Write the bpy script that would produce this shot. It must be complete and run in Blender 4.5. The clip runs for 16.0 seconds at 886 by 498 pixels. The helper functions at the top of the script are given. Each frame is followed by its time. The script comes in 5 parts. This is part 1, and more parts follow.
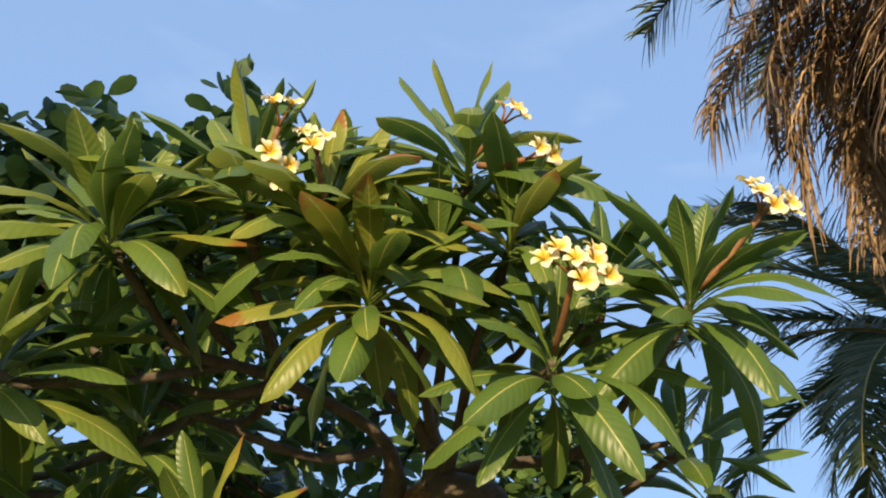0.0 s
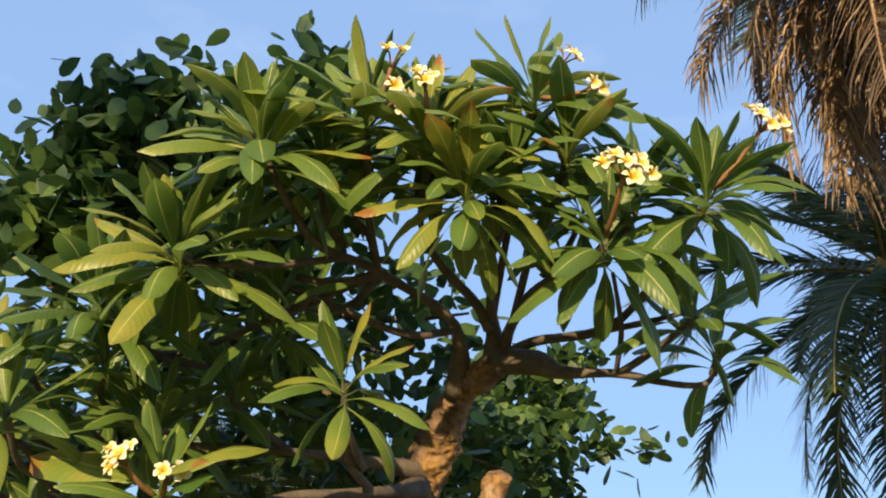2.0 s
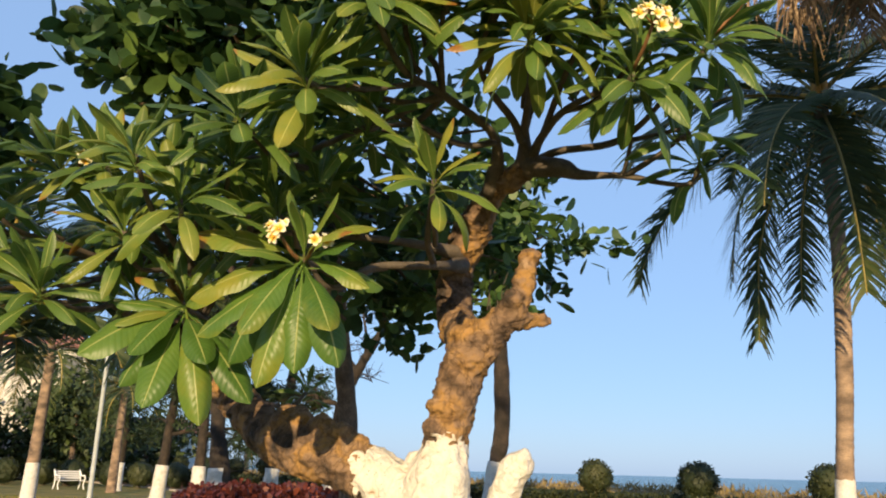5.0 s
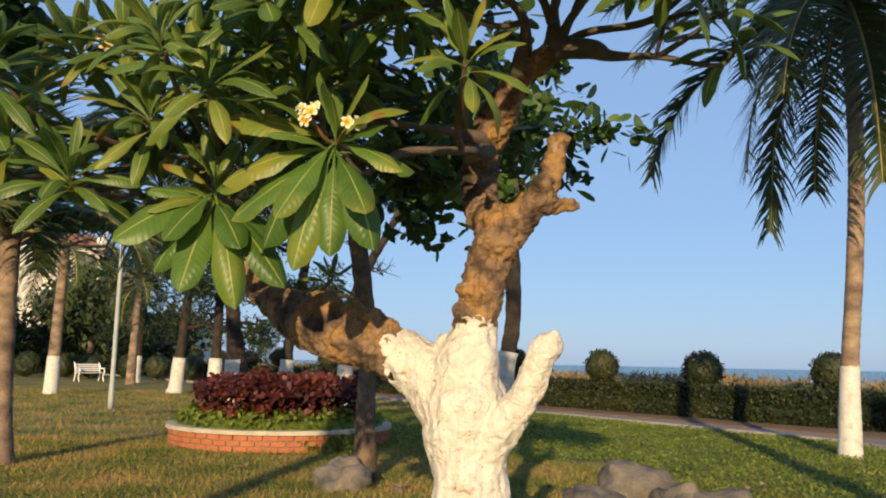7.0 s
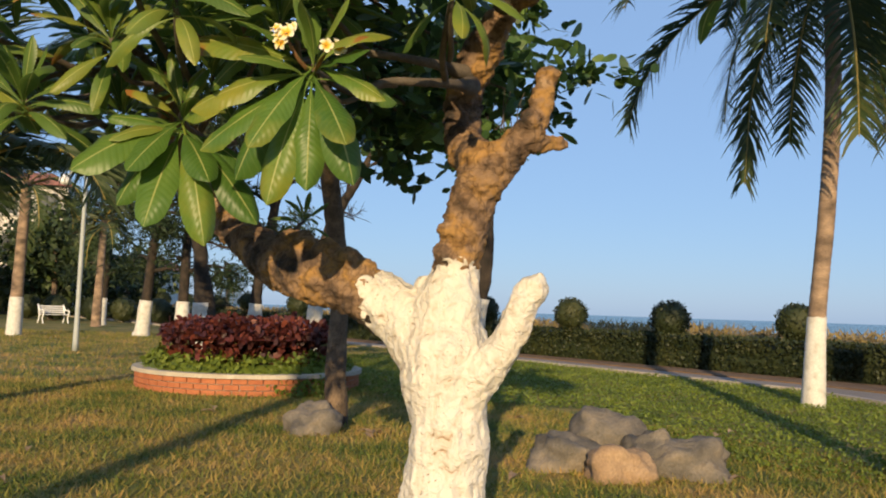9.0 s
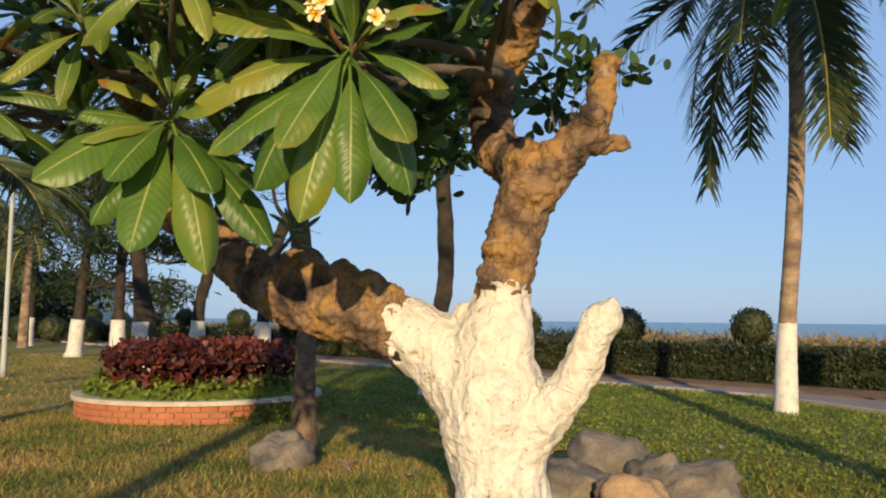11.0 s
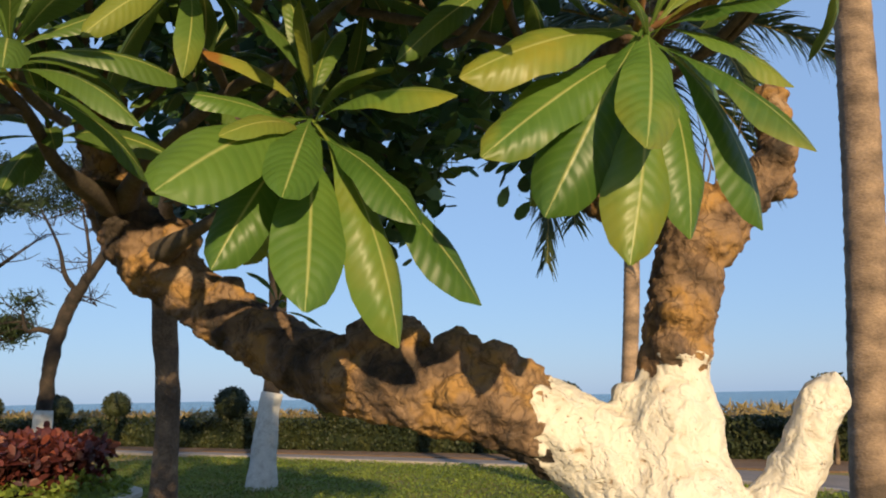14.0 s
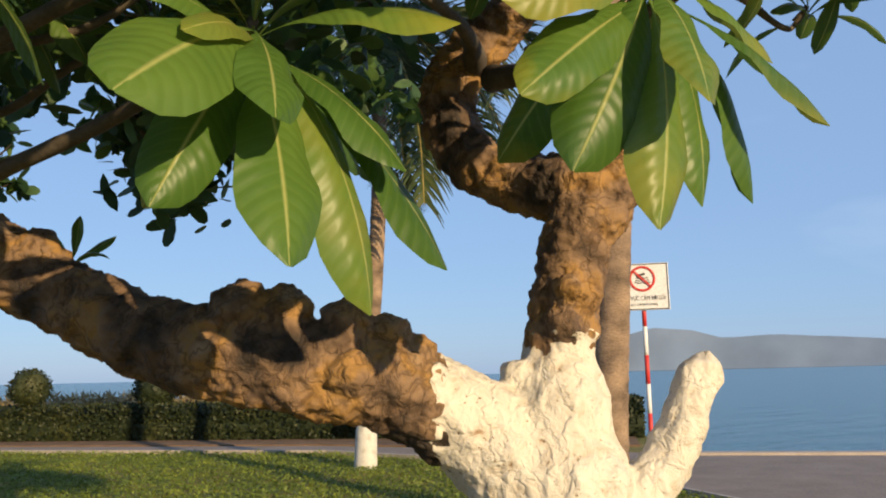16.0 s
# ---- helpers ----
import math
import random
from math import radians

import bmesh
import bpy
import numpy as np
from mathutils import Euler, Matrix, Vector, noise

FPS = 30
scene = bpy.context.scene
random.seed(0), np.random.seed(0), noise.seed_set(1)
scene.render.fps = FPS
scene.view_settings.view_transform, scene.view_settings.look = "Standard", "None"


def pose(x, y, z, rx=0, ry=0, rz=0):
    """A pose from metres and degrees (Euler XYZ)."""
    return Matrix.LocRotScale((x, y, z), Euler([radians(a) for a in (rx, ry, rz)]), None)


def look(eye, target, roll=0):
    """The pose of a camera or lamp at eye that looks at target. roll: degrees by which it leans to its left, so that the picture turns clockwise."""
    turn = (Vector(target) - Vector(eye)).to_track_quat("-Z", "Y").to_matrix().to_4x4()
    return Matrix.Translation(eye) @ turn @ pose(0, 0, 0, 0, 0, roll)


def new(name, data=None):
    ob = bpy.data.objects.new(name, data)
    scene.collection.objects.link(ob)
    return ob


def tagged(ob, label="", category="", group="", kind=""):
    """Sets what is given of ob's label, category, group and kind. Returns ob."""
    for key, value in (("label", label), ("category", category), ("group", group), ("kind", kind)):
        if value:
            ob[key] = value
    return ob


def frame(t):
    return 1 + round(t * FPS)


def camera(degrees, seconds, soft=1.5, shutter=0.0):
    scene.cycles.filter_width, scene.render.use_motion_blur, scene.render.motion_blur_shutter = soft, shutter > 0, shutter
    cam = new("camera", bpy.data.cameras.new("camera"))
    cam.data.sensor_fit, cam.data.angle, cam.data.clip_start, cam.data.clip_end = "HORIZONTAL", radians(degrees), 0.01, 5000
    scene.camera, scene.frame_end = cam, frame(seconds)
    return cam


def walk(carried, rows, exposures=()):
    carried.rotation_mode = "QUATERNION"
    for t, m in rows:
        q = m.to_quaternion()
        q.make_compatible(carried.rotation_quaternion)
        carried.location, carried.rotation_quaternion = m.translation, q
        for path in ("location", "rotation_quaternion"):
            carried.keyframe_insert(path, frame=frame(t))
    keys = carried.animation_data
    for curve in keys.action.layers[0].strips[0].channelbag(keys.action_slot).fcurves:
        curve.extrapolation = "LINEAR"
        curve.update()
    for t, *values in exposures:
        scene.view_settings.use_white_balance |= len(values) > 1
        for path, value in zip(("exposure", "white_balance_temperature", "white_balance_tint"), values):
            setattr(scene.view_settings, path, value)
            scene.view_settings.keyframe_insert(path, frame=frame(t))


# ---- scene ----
cam = camera(56.7, 16.0, 2.0)
PATH = [
    (0, (-0.797, 1.26, 2.202), (-0.926, 2.984, 3.206), 4.4),
    (0.5, (-0.878, 1.069, 2.048), (-0.969, 2.801, 3.044), 3.7),
    (1, (-0.963, 0.848, 1.896), (-1.026, 2.603, 2.852), 2.9),
    (1.5, (-1.053, 0.746, 1.772), (-1.087, 2.509, 2.716), 2.0),
    (2, (-1.049, 0.791, 1.754), (-1.127, 2.567, 2.671), 3.1),
    (2.5, (-1.109, 0.57, 1.713), (-1.173, 2.377, 2.568), 2.5),
    (3, (-1.326, 0.036, 1.482), (-1.286, 1.859, 2.303), 1.0),
    (3.5, (-1.393, -0.035, 1.447), (-1.356, 1.799, 2.244), 1.3),
    (4, (-1.46, -0.029, 1.43), (-1.411, 1.826, 2.178), 1.1),
    (4.5, (-1.509, -0.014, 1.405), (-1.435, 1.876, 2.056), 1.2),
    (5, (-1.541, 0.048, 1.384), (-1.446, 1.976, 1.904), 1.5),
    (7.5, (-1.659, 0.072, 1.325), (-1.575, 2.055, 1.571), 1.0),
    (8, (-1.666, 0.082, 1.317), (-1.585, 2.069, 1.529), 0.9),
    (8.5, (-1.671, 0.136, 1.311), (-1.551, 2.125, 1.482), 1.5),
    (9, (-1.685, 0.248, 1.315), (-1.518, 2.236, 1.463), 1.9),
    (11.5, (-2.187, 1.066, 1.417), (-1.811, 3.021, 1.612), -0.1),
    (12, (-2.362, 1.23, 1.429), (-1.909, 3.159, 1.702), -0.8),
    (12.5, (-2.55, 1.411, 1.446), (-1.99, 3.3, 1.786), -1.0),
    (13, (-2.692, 1.62, 1.43), (-2.039, 3.474, 1.801), -0.0),
    (13.5, (-2.825, 1.792, 1.432), (-2.09, 3.616, 1.8), -0.6),
    (14, (-2.996, 1.968, 1.434), (-2.15, 3.745, 1.788), -1.1),
    (14.5, (-3.095, 2.111, 1.42), (-2.128, 3.831, 1.749), -1.4),
    (15, (-3.146, 2.299, 1.427), (-2.036, 3.932, 1.745), -1.7),
    (15.5, (-3.207, 2.401, 1.423), (-1.938, 3.916, 1.732), -1.3),
    (16, (-3.274, 2.456, 1.431), (-1.865, 3.843, 1.733), -1.3),
]
walk(cam, [(t, look(eye, target, roll)) for t, eye, target, roll in PATH],
     [(0, 0.66), (1, 0.73), (4, 0.70), (5.5, 0.48), (7.5, 0.32), (11, 0.32), (13, 0.36), (15, 0.36), (16, 0.34)])
# ---- world, sun and exposure ----
SUN_AZ, SUN_EL = radians(10.0), radians(14.0)   # light travels towards this heading, right of +y
world = bpy.data.worlds.new("sky")
scene.world = world
world.use_nodes = True
wn, wl = world.node_tree.nodes, world.node_tree.links
sky = wn.new("ShaderNodeTexSky")
sky.sky_type, sky.sun_disc = "NISHITA", False
sky.sun_elevation, sky.sun_rotation = SUN_EL, SUN_AZ + math.pi
sky.air_density, sky.dust_density, sky.ozone_density = 1.0, 0.5, 3.5
wco, wmap = wn.new("ShaderNodeTexCoord"), wn.new("ShaderNodeMapping")
wmap.inputs["Scale"].default_value = (1.0, 1.0, 3.2)
wnoise, wramp = wn.new("ShaderNodeTexNoise"), wn.new("ShaderNodeValToRGB")
wnoise.inputs["Scale"].default_value, wnoise.inputs["Detail"].default_value = 2.1, 6.0
wnoise.inputs["Roughness"].default_value, wnoise.inputs["Distortion"].default_value = 0.5, 0.3
wramp.color_ramp.elements[0].position, wramp.color_ramp.elements[1].position = 0.62, 0.90
wramp.color_ramp.elements[1].color = (0.42, 0.42, 0.42, 1)
haze = wn.new("ShaderNodeMix")          # an even thin veil over the whole sky
haze.data_type = "RGBA"
haze.inputs["Factor"].default_value = 0.76
haze.inputs["B"].default_value = (1.58, 2.42, 3.98, 1)
wmix = wn.new("ShaderNodeMix")
wmix.data_type = "RGBA"
wmix.inputs["B"].default_value = (3.6, 4.2, 5.2, 1)
wl.new(wco.outputs["Generated"], wmap.inputs["Vector"])
wl.new(wmap.outputs["Vector"], wnoise.inputs["Vector"])
wl.new(wnoise.outputs["Fac"], wramp.inputs["Fac"])
wl.new(wramp.outputs["Color"], wmix.inputs["Factor"])
wl.new(sky.outputs["Color"], haze.inputs["A"])
wl.new(haze.outputs["Result"], wmix.inputs["A"])
wl.new(wmix.outputs["Result"], wn["Background"].inputs["Color"])
wn["Background"].inputs["Strength"].default_value = 0.15

sun = new("sun", bpy.data.lights.new("sun", "SUN"))
sun.data.energy, sun.data.angle, sun.data.color = 5.2, radians(0.6), (1.0, 0.74, 0.41)
way = Vector((math.sin(SUN_AZ) * math.cos(SUN_EL), math.cos(SUN_AZ) * math.cos(SUN_EL), -math.sin(SUN_EL)))
sun.matrix_world = look((0, 0, 30), Vector((0, 0, 30)) + way)


# ---- materials ----
def node_set(name):
    m = bpy.data.materials.new(name)
    m.use_nodes = True
    return m, m.node_tree.nodes, m.node_tree.links, m.node_tree.nodes["Principled BSDF"]


def ramp_of(nodes, stops):
    r = nodes.new("ShaderNodeValToRGB")
    el = r.color_ramp.elements
    while len(el) < len(stops):
        el.new(0.5)
    for e, (p, c) in zip(el, stops):
        e.position, e.color = p, (*c, 1)
    return r


def surface(name, stops, scale=6.0, fine=60.0, rough=0.8, bump=0.4, depth=0.01, stretch=(1, 1, 1), detail=6.0,
            island=0.0, thin=0.0, spec=0.4, coat=0.0):
    """A grained surface: colours by noise at two scales, with relief. island: shade by piece. thin: light through it."""
    m, n, l, b = node_set(name)
    geo, mp = n.new("ShaderNodeNewGeometry"), n.new("ShaderNodeMapping")
    mp.inputs["Scale"].default_value = stretch
    a, f = n.new("ShaderNodeTexNoise"), n.new("ShaderNodeTexNoise")
    a.inputs["Scale"].default_value, a.inputs["Detail"].default_value = scale, detail
    f.inputs["Scale"].default_value, f.inputs["Detail"].default_value = fine, 4.0
    r = ramp_of(n, stops)
    l.new(geo.outputs["Position"], mp.inputs["Vector"])
    for t in (a, f):
        l.new(mp.outputs["Vector"], t.inputs["Vector"])
    drive = a.outputs["Fac"]
    if island:
        add = n.new("ShaderNodeMath")
        add.operation = "MULTIPLY_ADD"
        sub = n.new("ShaderNodeMath")
        sub.operation, sub.inputs[1].default_value = "SUBTRACT", 0.5
        l.new(geo.outputs["Random Per Island"], sub.inputs[0])
        l.new(sub.outputs[0], add.inputs[0])
        add.inputs[1].default_value = island
        l.new(drive, add.inputs[2])
        drive = add.outputs[0]
    l.new(drive, r.inputs["Fac"])
    mul = n.new("ShaderNodeMix")
    mul.data_type, mul.blend_type = "RGBA", "MULTIPLY"
    mul.inputs["Factor"].default_value = 0.55
    fr = ramp_of(n, [(0.3, (0.55, 0.55, 0.55)), (0.7, (1.15, 1.15, 1.15))])
    l.new(f.outputs["Fac"], fr.inputs["Fac"])
    l.new(r.outputs["Color"], mul.inputs["A"])
    l.new(fr.outputs["Color"], mul.inputs["B"])
    l.new(mul.outputs["Result"], b.inputs["Base Color"])
    b.inputs["Roughness"].default_value = rough
    b.inputs["Specular IOR Level"].default_value = spec
    b.inputs["Coat Weight"].default_value = coat
    if bump:
        bp = n.new("ShaderNodeBump")
        bp.inputs["Strength"].default_value, bp.inputs["Distance"].default_value = bump, depth
        l.new(f.outputs["Fac"], bp.inputs["Height"])
        l.new(bp.outputs["Normal"], b.inputs["Normal"])
    if thin:
        through_light(m, mul.outputs["Result"], thin)
    return m


def through_light(m, colour, share):
    n, l = m.node_tree.nodes, m.node_tree.links
    tr, mx = n.new("ShaderNodeBsdfTranslucent"), n.new("ShaderNodeMixShader")
    out = n["Material Output"]
    l.new(colour, tr.inputs["Color"])
    mx.inputs["Fac"].default_value = share
    l.new(n["Principled BSDF"].outputs["BSDF"], mx.inputs[1])
    l.new(tr.outputs["BSDF"], mx.inputs[2])
    l.new(mx.outputs["Shader"], out.inputs["Surface"])


def leaf_surface(name, stops, rib, vein=0.07, rough=0.38, by_object=True, relief=0.16, yellow=0.22):
    """Blade with a pale midrib and side veins, from the blade's own u (across) and v (along)."""
    m, n, l, b = node_set(name)
    uv, sep = n.new("ShaderNodeUVMap"), n.new("ShaderNodeSeparateXYZ")
    l.new(uv.outputs["UV"], sep.inputs["Vector"])

    def calc(op, x, y=None, z=None):
        k = n.new("ShaderNodeMath")
        k.operation = op
        for i, v in enumerate((x, y, z)):
            if v is None:
                continue
            if isinstance(v, (int, float)):
                k.inputs[i].default_value = v
            else:
                l.new(v, k.inputs[i])
        return k.outputs[0]

    u = calc("ABSOLUTE", calc("SUBTRACT", sep.outputs["X"], 0.5))
    v = sep.outputs["Y"]
    midrib = calc("SMOOTH_MIN", calc("MAXIMUM", calc("SUBTRACT", 1.0, calc("MULTIPLY", u, 28.0)), 0.0), 1.0, 0.1)
    wave = calc("SINE", calc("MULTIPLY", calc("SUBTRACT", v, calc("MULTIPLY", u, 0.2)), 110.0))
    veins = calc("POWER", calc("MAXIMUM", wave, 0.0), 3.0)
    geo, info, tex = n.new("ShaderNodeNewGeometry"), n.new("ShaderNodeObjectInfo"), n.new("ShaderNodeTexNoise")
    tex.inputs["Scale"].default_value, tex.inputs["Detail"].default_value = 9.0, 5.0
    l.new(geo.outputs["Position"], tex.inputs["Vector"])
    rnd = info.outputs["Random"] if by_object else geo.outputs["Random Per Island"]
    r = ramp_of(n, stops)
    l.new(calc("ADD", calc("MULTIPLY", rnd, 0.75), calc("MULTIPLY", calc("SUBTRACT", tex.outputs["Fac"], 0.3), 0.55)), r.inputs["Fac"])
    # dry brown tips and edges on some blades
    dry = calc("MULTIPLY", calc("GREATER_THAN", rnd, 0.91),
               calc("MINIMUM", calc("MAXIMUM", calc("MULTIPLY", calc("SUBTRACT", calc("ADD", calc("ADD", v, calc("MULTIPLY", u, 0.25)), calc("MULTIPLY", tex.outputs["Fac"], 0.9)), 1.36), 8.0), 0.0), 1.0))
    # patches of yellow that start at the tip and margin of some blades
    old = calc("MULTIPLY", calc("GREATER_THAN", calc("FRACT", calc("MULTIPLY", rnd, 7.3)), 0.5),
               calc("MULTIPLY", calc("SUBTRACT", calc("ADD", calc("MULTIPLY", v, 0.8), calc("ADD", calc("MULTIPLY", tex.outputs["Fac"], 1.1), calc("MULTIPLY", u, 0.35))), 1.16), 3.0))
    old = calc("MINIMUM", calc("MAXIMUM", old, 0.0), 1.0)
    mixes = r.outputs["Color"]
    for fac, col, amount in ((old, (0.40, 0.33, 0.035), yellow), (veins, (0.24, 0.34, 0.10), vein), (midrib, rib, 0.9), (dry, (0.28, 0.11, 0.03), 0.85)):
        k = n.new("ShaderNodeMix")
        k.data_type = "RGBA"
        l.new(calc("MULTIPLY", fac, amount), k.inputs["Factor"])
        l.new(mixes, k.inputs["A"])
        k.inputs["B"].default_value = (*col, 1)
        mixes = k.outputs["Result"]
    l.new(mixes, b.inputs["Base Color"])
    b.inputs["Roughness"].default_value = rough
    b.inputs["Specular IOR Level"].default_value = 0.36
    bp = n.new("ShaderNodeBump")
    bp.inputs["Strength"].default_value, bp.inputs["Distance"].default_value = relief, 0.004
    l.new(calc("ADD", calc("MULTIPLY", calc("ADD", wave, tex.outputs["Fac"]), -0.5), calc("MULTIPLY", midrib, 1.5)), bp.inputs["Height"])
    l.new(bp.outputs["Normal"], b.inputs["Normal"])
    through_light(m, mixes, 0.38)
    return m


LEAF = leaf_surface("frangipani_leaf", [(0.0, (0.07, 0.125, 0.025)), (0.35, (0.107, 0.18, 0.035)), (0.62, (0.155, 0.222, 0.042)),
                                        (0.88, (0.25, 0.265, 0.045)), (1.0, (0.42, 0.31, 0.05))], (0.50, 0.50, 0.16))
# Copy of LEAF with darker stops: low blades' dimmer brightness is put into colour.
LEAF_LOW = leaf_surface("darker_low_leaf", [(0.0, (0.052, 0.118, 0.020)), (0.4, (0.088, 0.172, 0.030)), (0.7, (0.132, 0.22, 0.036)),
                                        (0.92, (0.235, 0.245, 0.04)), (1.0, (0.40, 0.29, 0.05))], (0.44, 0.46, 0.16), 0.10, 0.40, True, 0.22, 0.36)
ALMOND = surface("almond_leaf", [(0.22, (0.024, 0.060, 0.022)), (0.5, (0.052, 0.108, 0.032)), (0.78, (0.14, 0.23, 0.05))],
                 1.5, 20, 0.46, 0.2, island=0.5, thin=0.34, spec=0.4)
# Shade within the distant crowns is put into these dark greens.
FAR_SHADED_LEAF = surface("far_shaded_leaf", [(0.2, (0.016, 0.030, 0.012)), (0.55, (0.038, 0.062, 0.02)), (0.9, (0.085, 0.12, 0.03))], 1.0, 20, 0.6, 0, island=0.5, thin=0.2)
PINE = surface("needle", [(0.2, (0.012, 0.026, 0.010)), (0.8, (0.035, 0.06, 0.018))], 1.0, 20, 0.7, 0, island=0.4, thin=0.15)
FROND = surface("palm_leaflet", [(0.2, (0.03, 0.055, 0.022)), (0.6, (0.062, 0.094, 0.034)), (0.95, (0.15, 0.145, 0.055))],
                0.8, 30, 0.42, 0, island=0.5, thin=0.25)
DEAD = surface("dead_frond", [(0.2, (0.11, 0.074, 0.042)), (0.5, (0.28, 0.19, 0.115)), (0.85, (0.52, 0.38, 0.25))],
               2.0, 40, 0.85, 0.2, island=0.6, thin=0.1)
STALK = surface("palm_stalk", [(0.2, (0.20, 0.16, 0.04)), (0.8, (0.42, 0.32, 0.08))], 5, 60, 0.5, 0.2)
SPATHE = surface("flower_spathe", [(0.2, (0.38, 0.17, 0.03)), (0.8, (0.60, 0.34, 0.07))], 6, 60, 0.6, 0.2)
NUT = surface("green_coconut", [(0.2, (0.10, 0.14, 0.03)), (0.8, (0.22, 0.25, 0.06))], 4, 60, 0.5, 0.2)
PALM_BARK = surface("palm_bark", [(0.3, (0.085, 0.062, 0.045)), (0.5, (0.215, 0.152, 0.106)), (0.72, (0.36, 0.255, 0.17))], 3, 34, 0.9, 0.7, 0.015, (1, 1, 1.7))
GREY_BARK = surface("grey_bark", [(0.25, (0.05, 0.036, 0.026)), (0.5, (0.13, 0.092, 0.062)), (0.75, (0.27, 0.185, 0.115))], 5, 40, 0.95, 0.8, 0.03)
# Pines' dark bark, darkened further for shade on the round-leaved tree's trunk.
DARK_SHADED_BARK = surface("dark_shaded_bark", [(0.25, (0.013, 0.011, 0.009)), (0.5, (0.032, 0.025, 0.02)), (0.75, (0.07, 0.05, 0.036))], 5, 40, 0.95, 0.8, 0.03)
TWIG = surface("twig_bark", [(0.2, (0.045, 0.036, 0.028)), (0.8, (0.15, 0.122, 0.092))], 12, 90, 0.8, 0.5, 0.006)
WHITEWASH = surface("whitewash", [(0.25, (0.42, 0.39, 0.34)), (0.5, (0.60, 0.58, 0.53)), (0.8, (0.66, 0.64, 0.59))], 8, 70, 0.9, 0.5, 0.008)
GRASS_SOIL = surface("lawn_soil", [(0.32, (0.07, 0.095, 0.016)), (0.46, (0.15, 0.15, 0.03)), (0.59, (0.26, 0.19, 0.055)), (0.75, (0.32, 0.20, 0.08))],
                     0.9, 14, 0.95, 0.9, 0.06, detail=9)
BLADE = surface("grass_blade", [(0.24, (0.075, 0.12, 0.018)), (0.43, (0.19, 0.203, 0.036)), (0.59, (0.355, 0.265, 0.07)), (0.85, (0.47, 0.29, 0.11))],
                0.9, 14, 0.7, 0, island=0.42, thin=0.3, detail=9)
CLOVER = surface("ground_cover", [(0.2, (0.085, 0.125, 0.016)), (0.55, (0.17, 0.225, 0.03)), (0.9, (0.28, 0.31, 0.048))],
                 1.2, 30, 0.6, 0, island=0.4, thin=0.3)
HEDGE = surface("hedge_leaf", [(0.2, (0.013, 0.023, 0.008)), (0.55, (0.03, 0.042, 0.013)), (0.9, (0.07, 0.075, 0.022))],
                1.0, 25, 0.6, 0, island=0.5, thin=0.2)
DRYGRASS = surface("dune_grass", [(0.2, (0.16, 0.115, 0.045)), (0.8, (0.33, 0.25, 0.105))], 1.0, 25, 0.8, 0, island=0.4, thin=0.2)
RED_LEAF = surface("copper_leaf", [(0.2, (0.045, 0.012, 0.012)), (0.55, (0.12, 0.028, 0.022)), (0.9, (0.26, 0.07, 0.035))],
                   2.0, 25, 0.5, 0, island=0.6, thin=0.2)
BRICK = surface("brick", [(0.2, (0.32, 0.10, 0.045)), (0.8, (0.46, 0.17, 0.075))], 6, 50, 0.9, 0.5, 0.006)
MORTAR = surface("mortar", [(0.2, (0.30, 0.26, 0.21)), (0.8, (0.42, 0.37, 0.31))], 8, 60, 0.95, 0.4)
COPING = surface("coping", [(0.2, (0.38, 0.33, 0.26)), (0.8, (0.55, 0.49, 0.40))], 4, 50, 0.9, 0.4)
PAVING = surface("paving", [(0.2, (0.19, 0.155, 0.13)), (0.8, (0.29, 0.24, 0.205))], 1.5, 40, 0.9, 0.3)
KERB = surface("kerb", [(0.2, (0.34, 0.29, 0.25)), (0.8, (0.48, 0.42, 0.37))], 3, 50, 0.9, 0.3)
SOIL = surface("soil", [(0.2, (0.12, 0.07, 0.04)), (0.8, (0.24, 0.15, 0.09))], 2, 40, 0.95, 0.6, 0.03)
ROCK = surface("boulder", [(0.3, (0.075, 0.068, 0.06)), (0.5, (0.15, 0.132, 0.11)), (0.72, (0.31, 0.245, 0.17))], 3.5, 45, 0.9, 0.7, 0.02)
TAN_ROCK = surface("tan_boulder", [(0.3, (0.16, 0.11, 0.07)), (0.5, (0.30, 0.20, 0.12)), (0.72, (0.42, 0.29, 0.17))], 4, 45, 0.9, 0.6, 0.015)
STEEL = surface("painted_steel", [(0.2, (0.30, 0.33, 0.33)), (0.8, (0.42, 0.45, 0.45))], 5, 60, 0.5, 0.1)
WHITE = surface("white_paint", [(0.2, (0.72, 0.72, 0.72)), (0.8, (0.82, 0.82, 0.82))], 5, 60, 0.5, 0.1)
RED = surface("red_paint", [(0.2, (0.50, 0.03, 0.03)), (0.8, (0.60, 0.05, 0.04))], 5, 60, 0.5, 0.1)
BLACK = surface("black_paint", [(0.2, (0.02, 0.02, 0.02)), (0.8, (0.03, 0.03, 0.03))], 5, 60, 0.5, 0.1)
# Base colour carries the blue-grey haze of distance.
HAZED_HILL = surface("hazed_hill", [(0.2, (0.15, 0.205, 0.29)), (0.8, (0.19, 0.245, 0.335))], 0.004, 0.006, 1.0, 0)
PLASTER = surface("plaster", [(0.2, (0.55, 0.52, 0.47)), (0.8, (0.70, 0.67, 0.62))], 0.5, 10, 0.9, 0.1)
ROOF = surface("roof_tile", [(0.2, (0.30, 0.11, 0.07)), (0.8, (0.42, 0.18, 0.11))], 1, 12, 0.9, 0.2)
DARK_GLASS = surface("dark_window", [(0.2, (0.02, 0.025, 0.03)), (0.8, (0.05, 0.06, 0.07))], 1, 5, 0.15, 0)
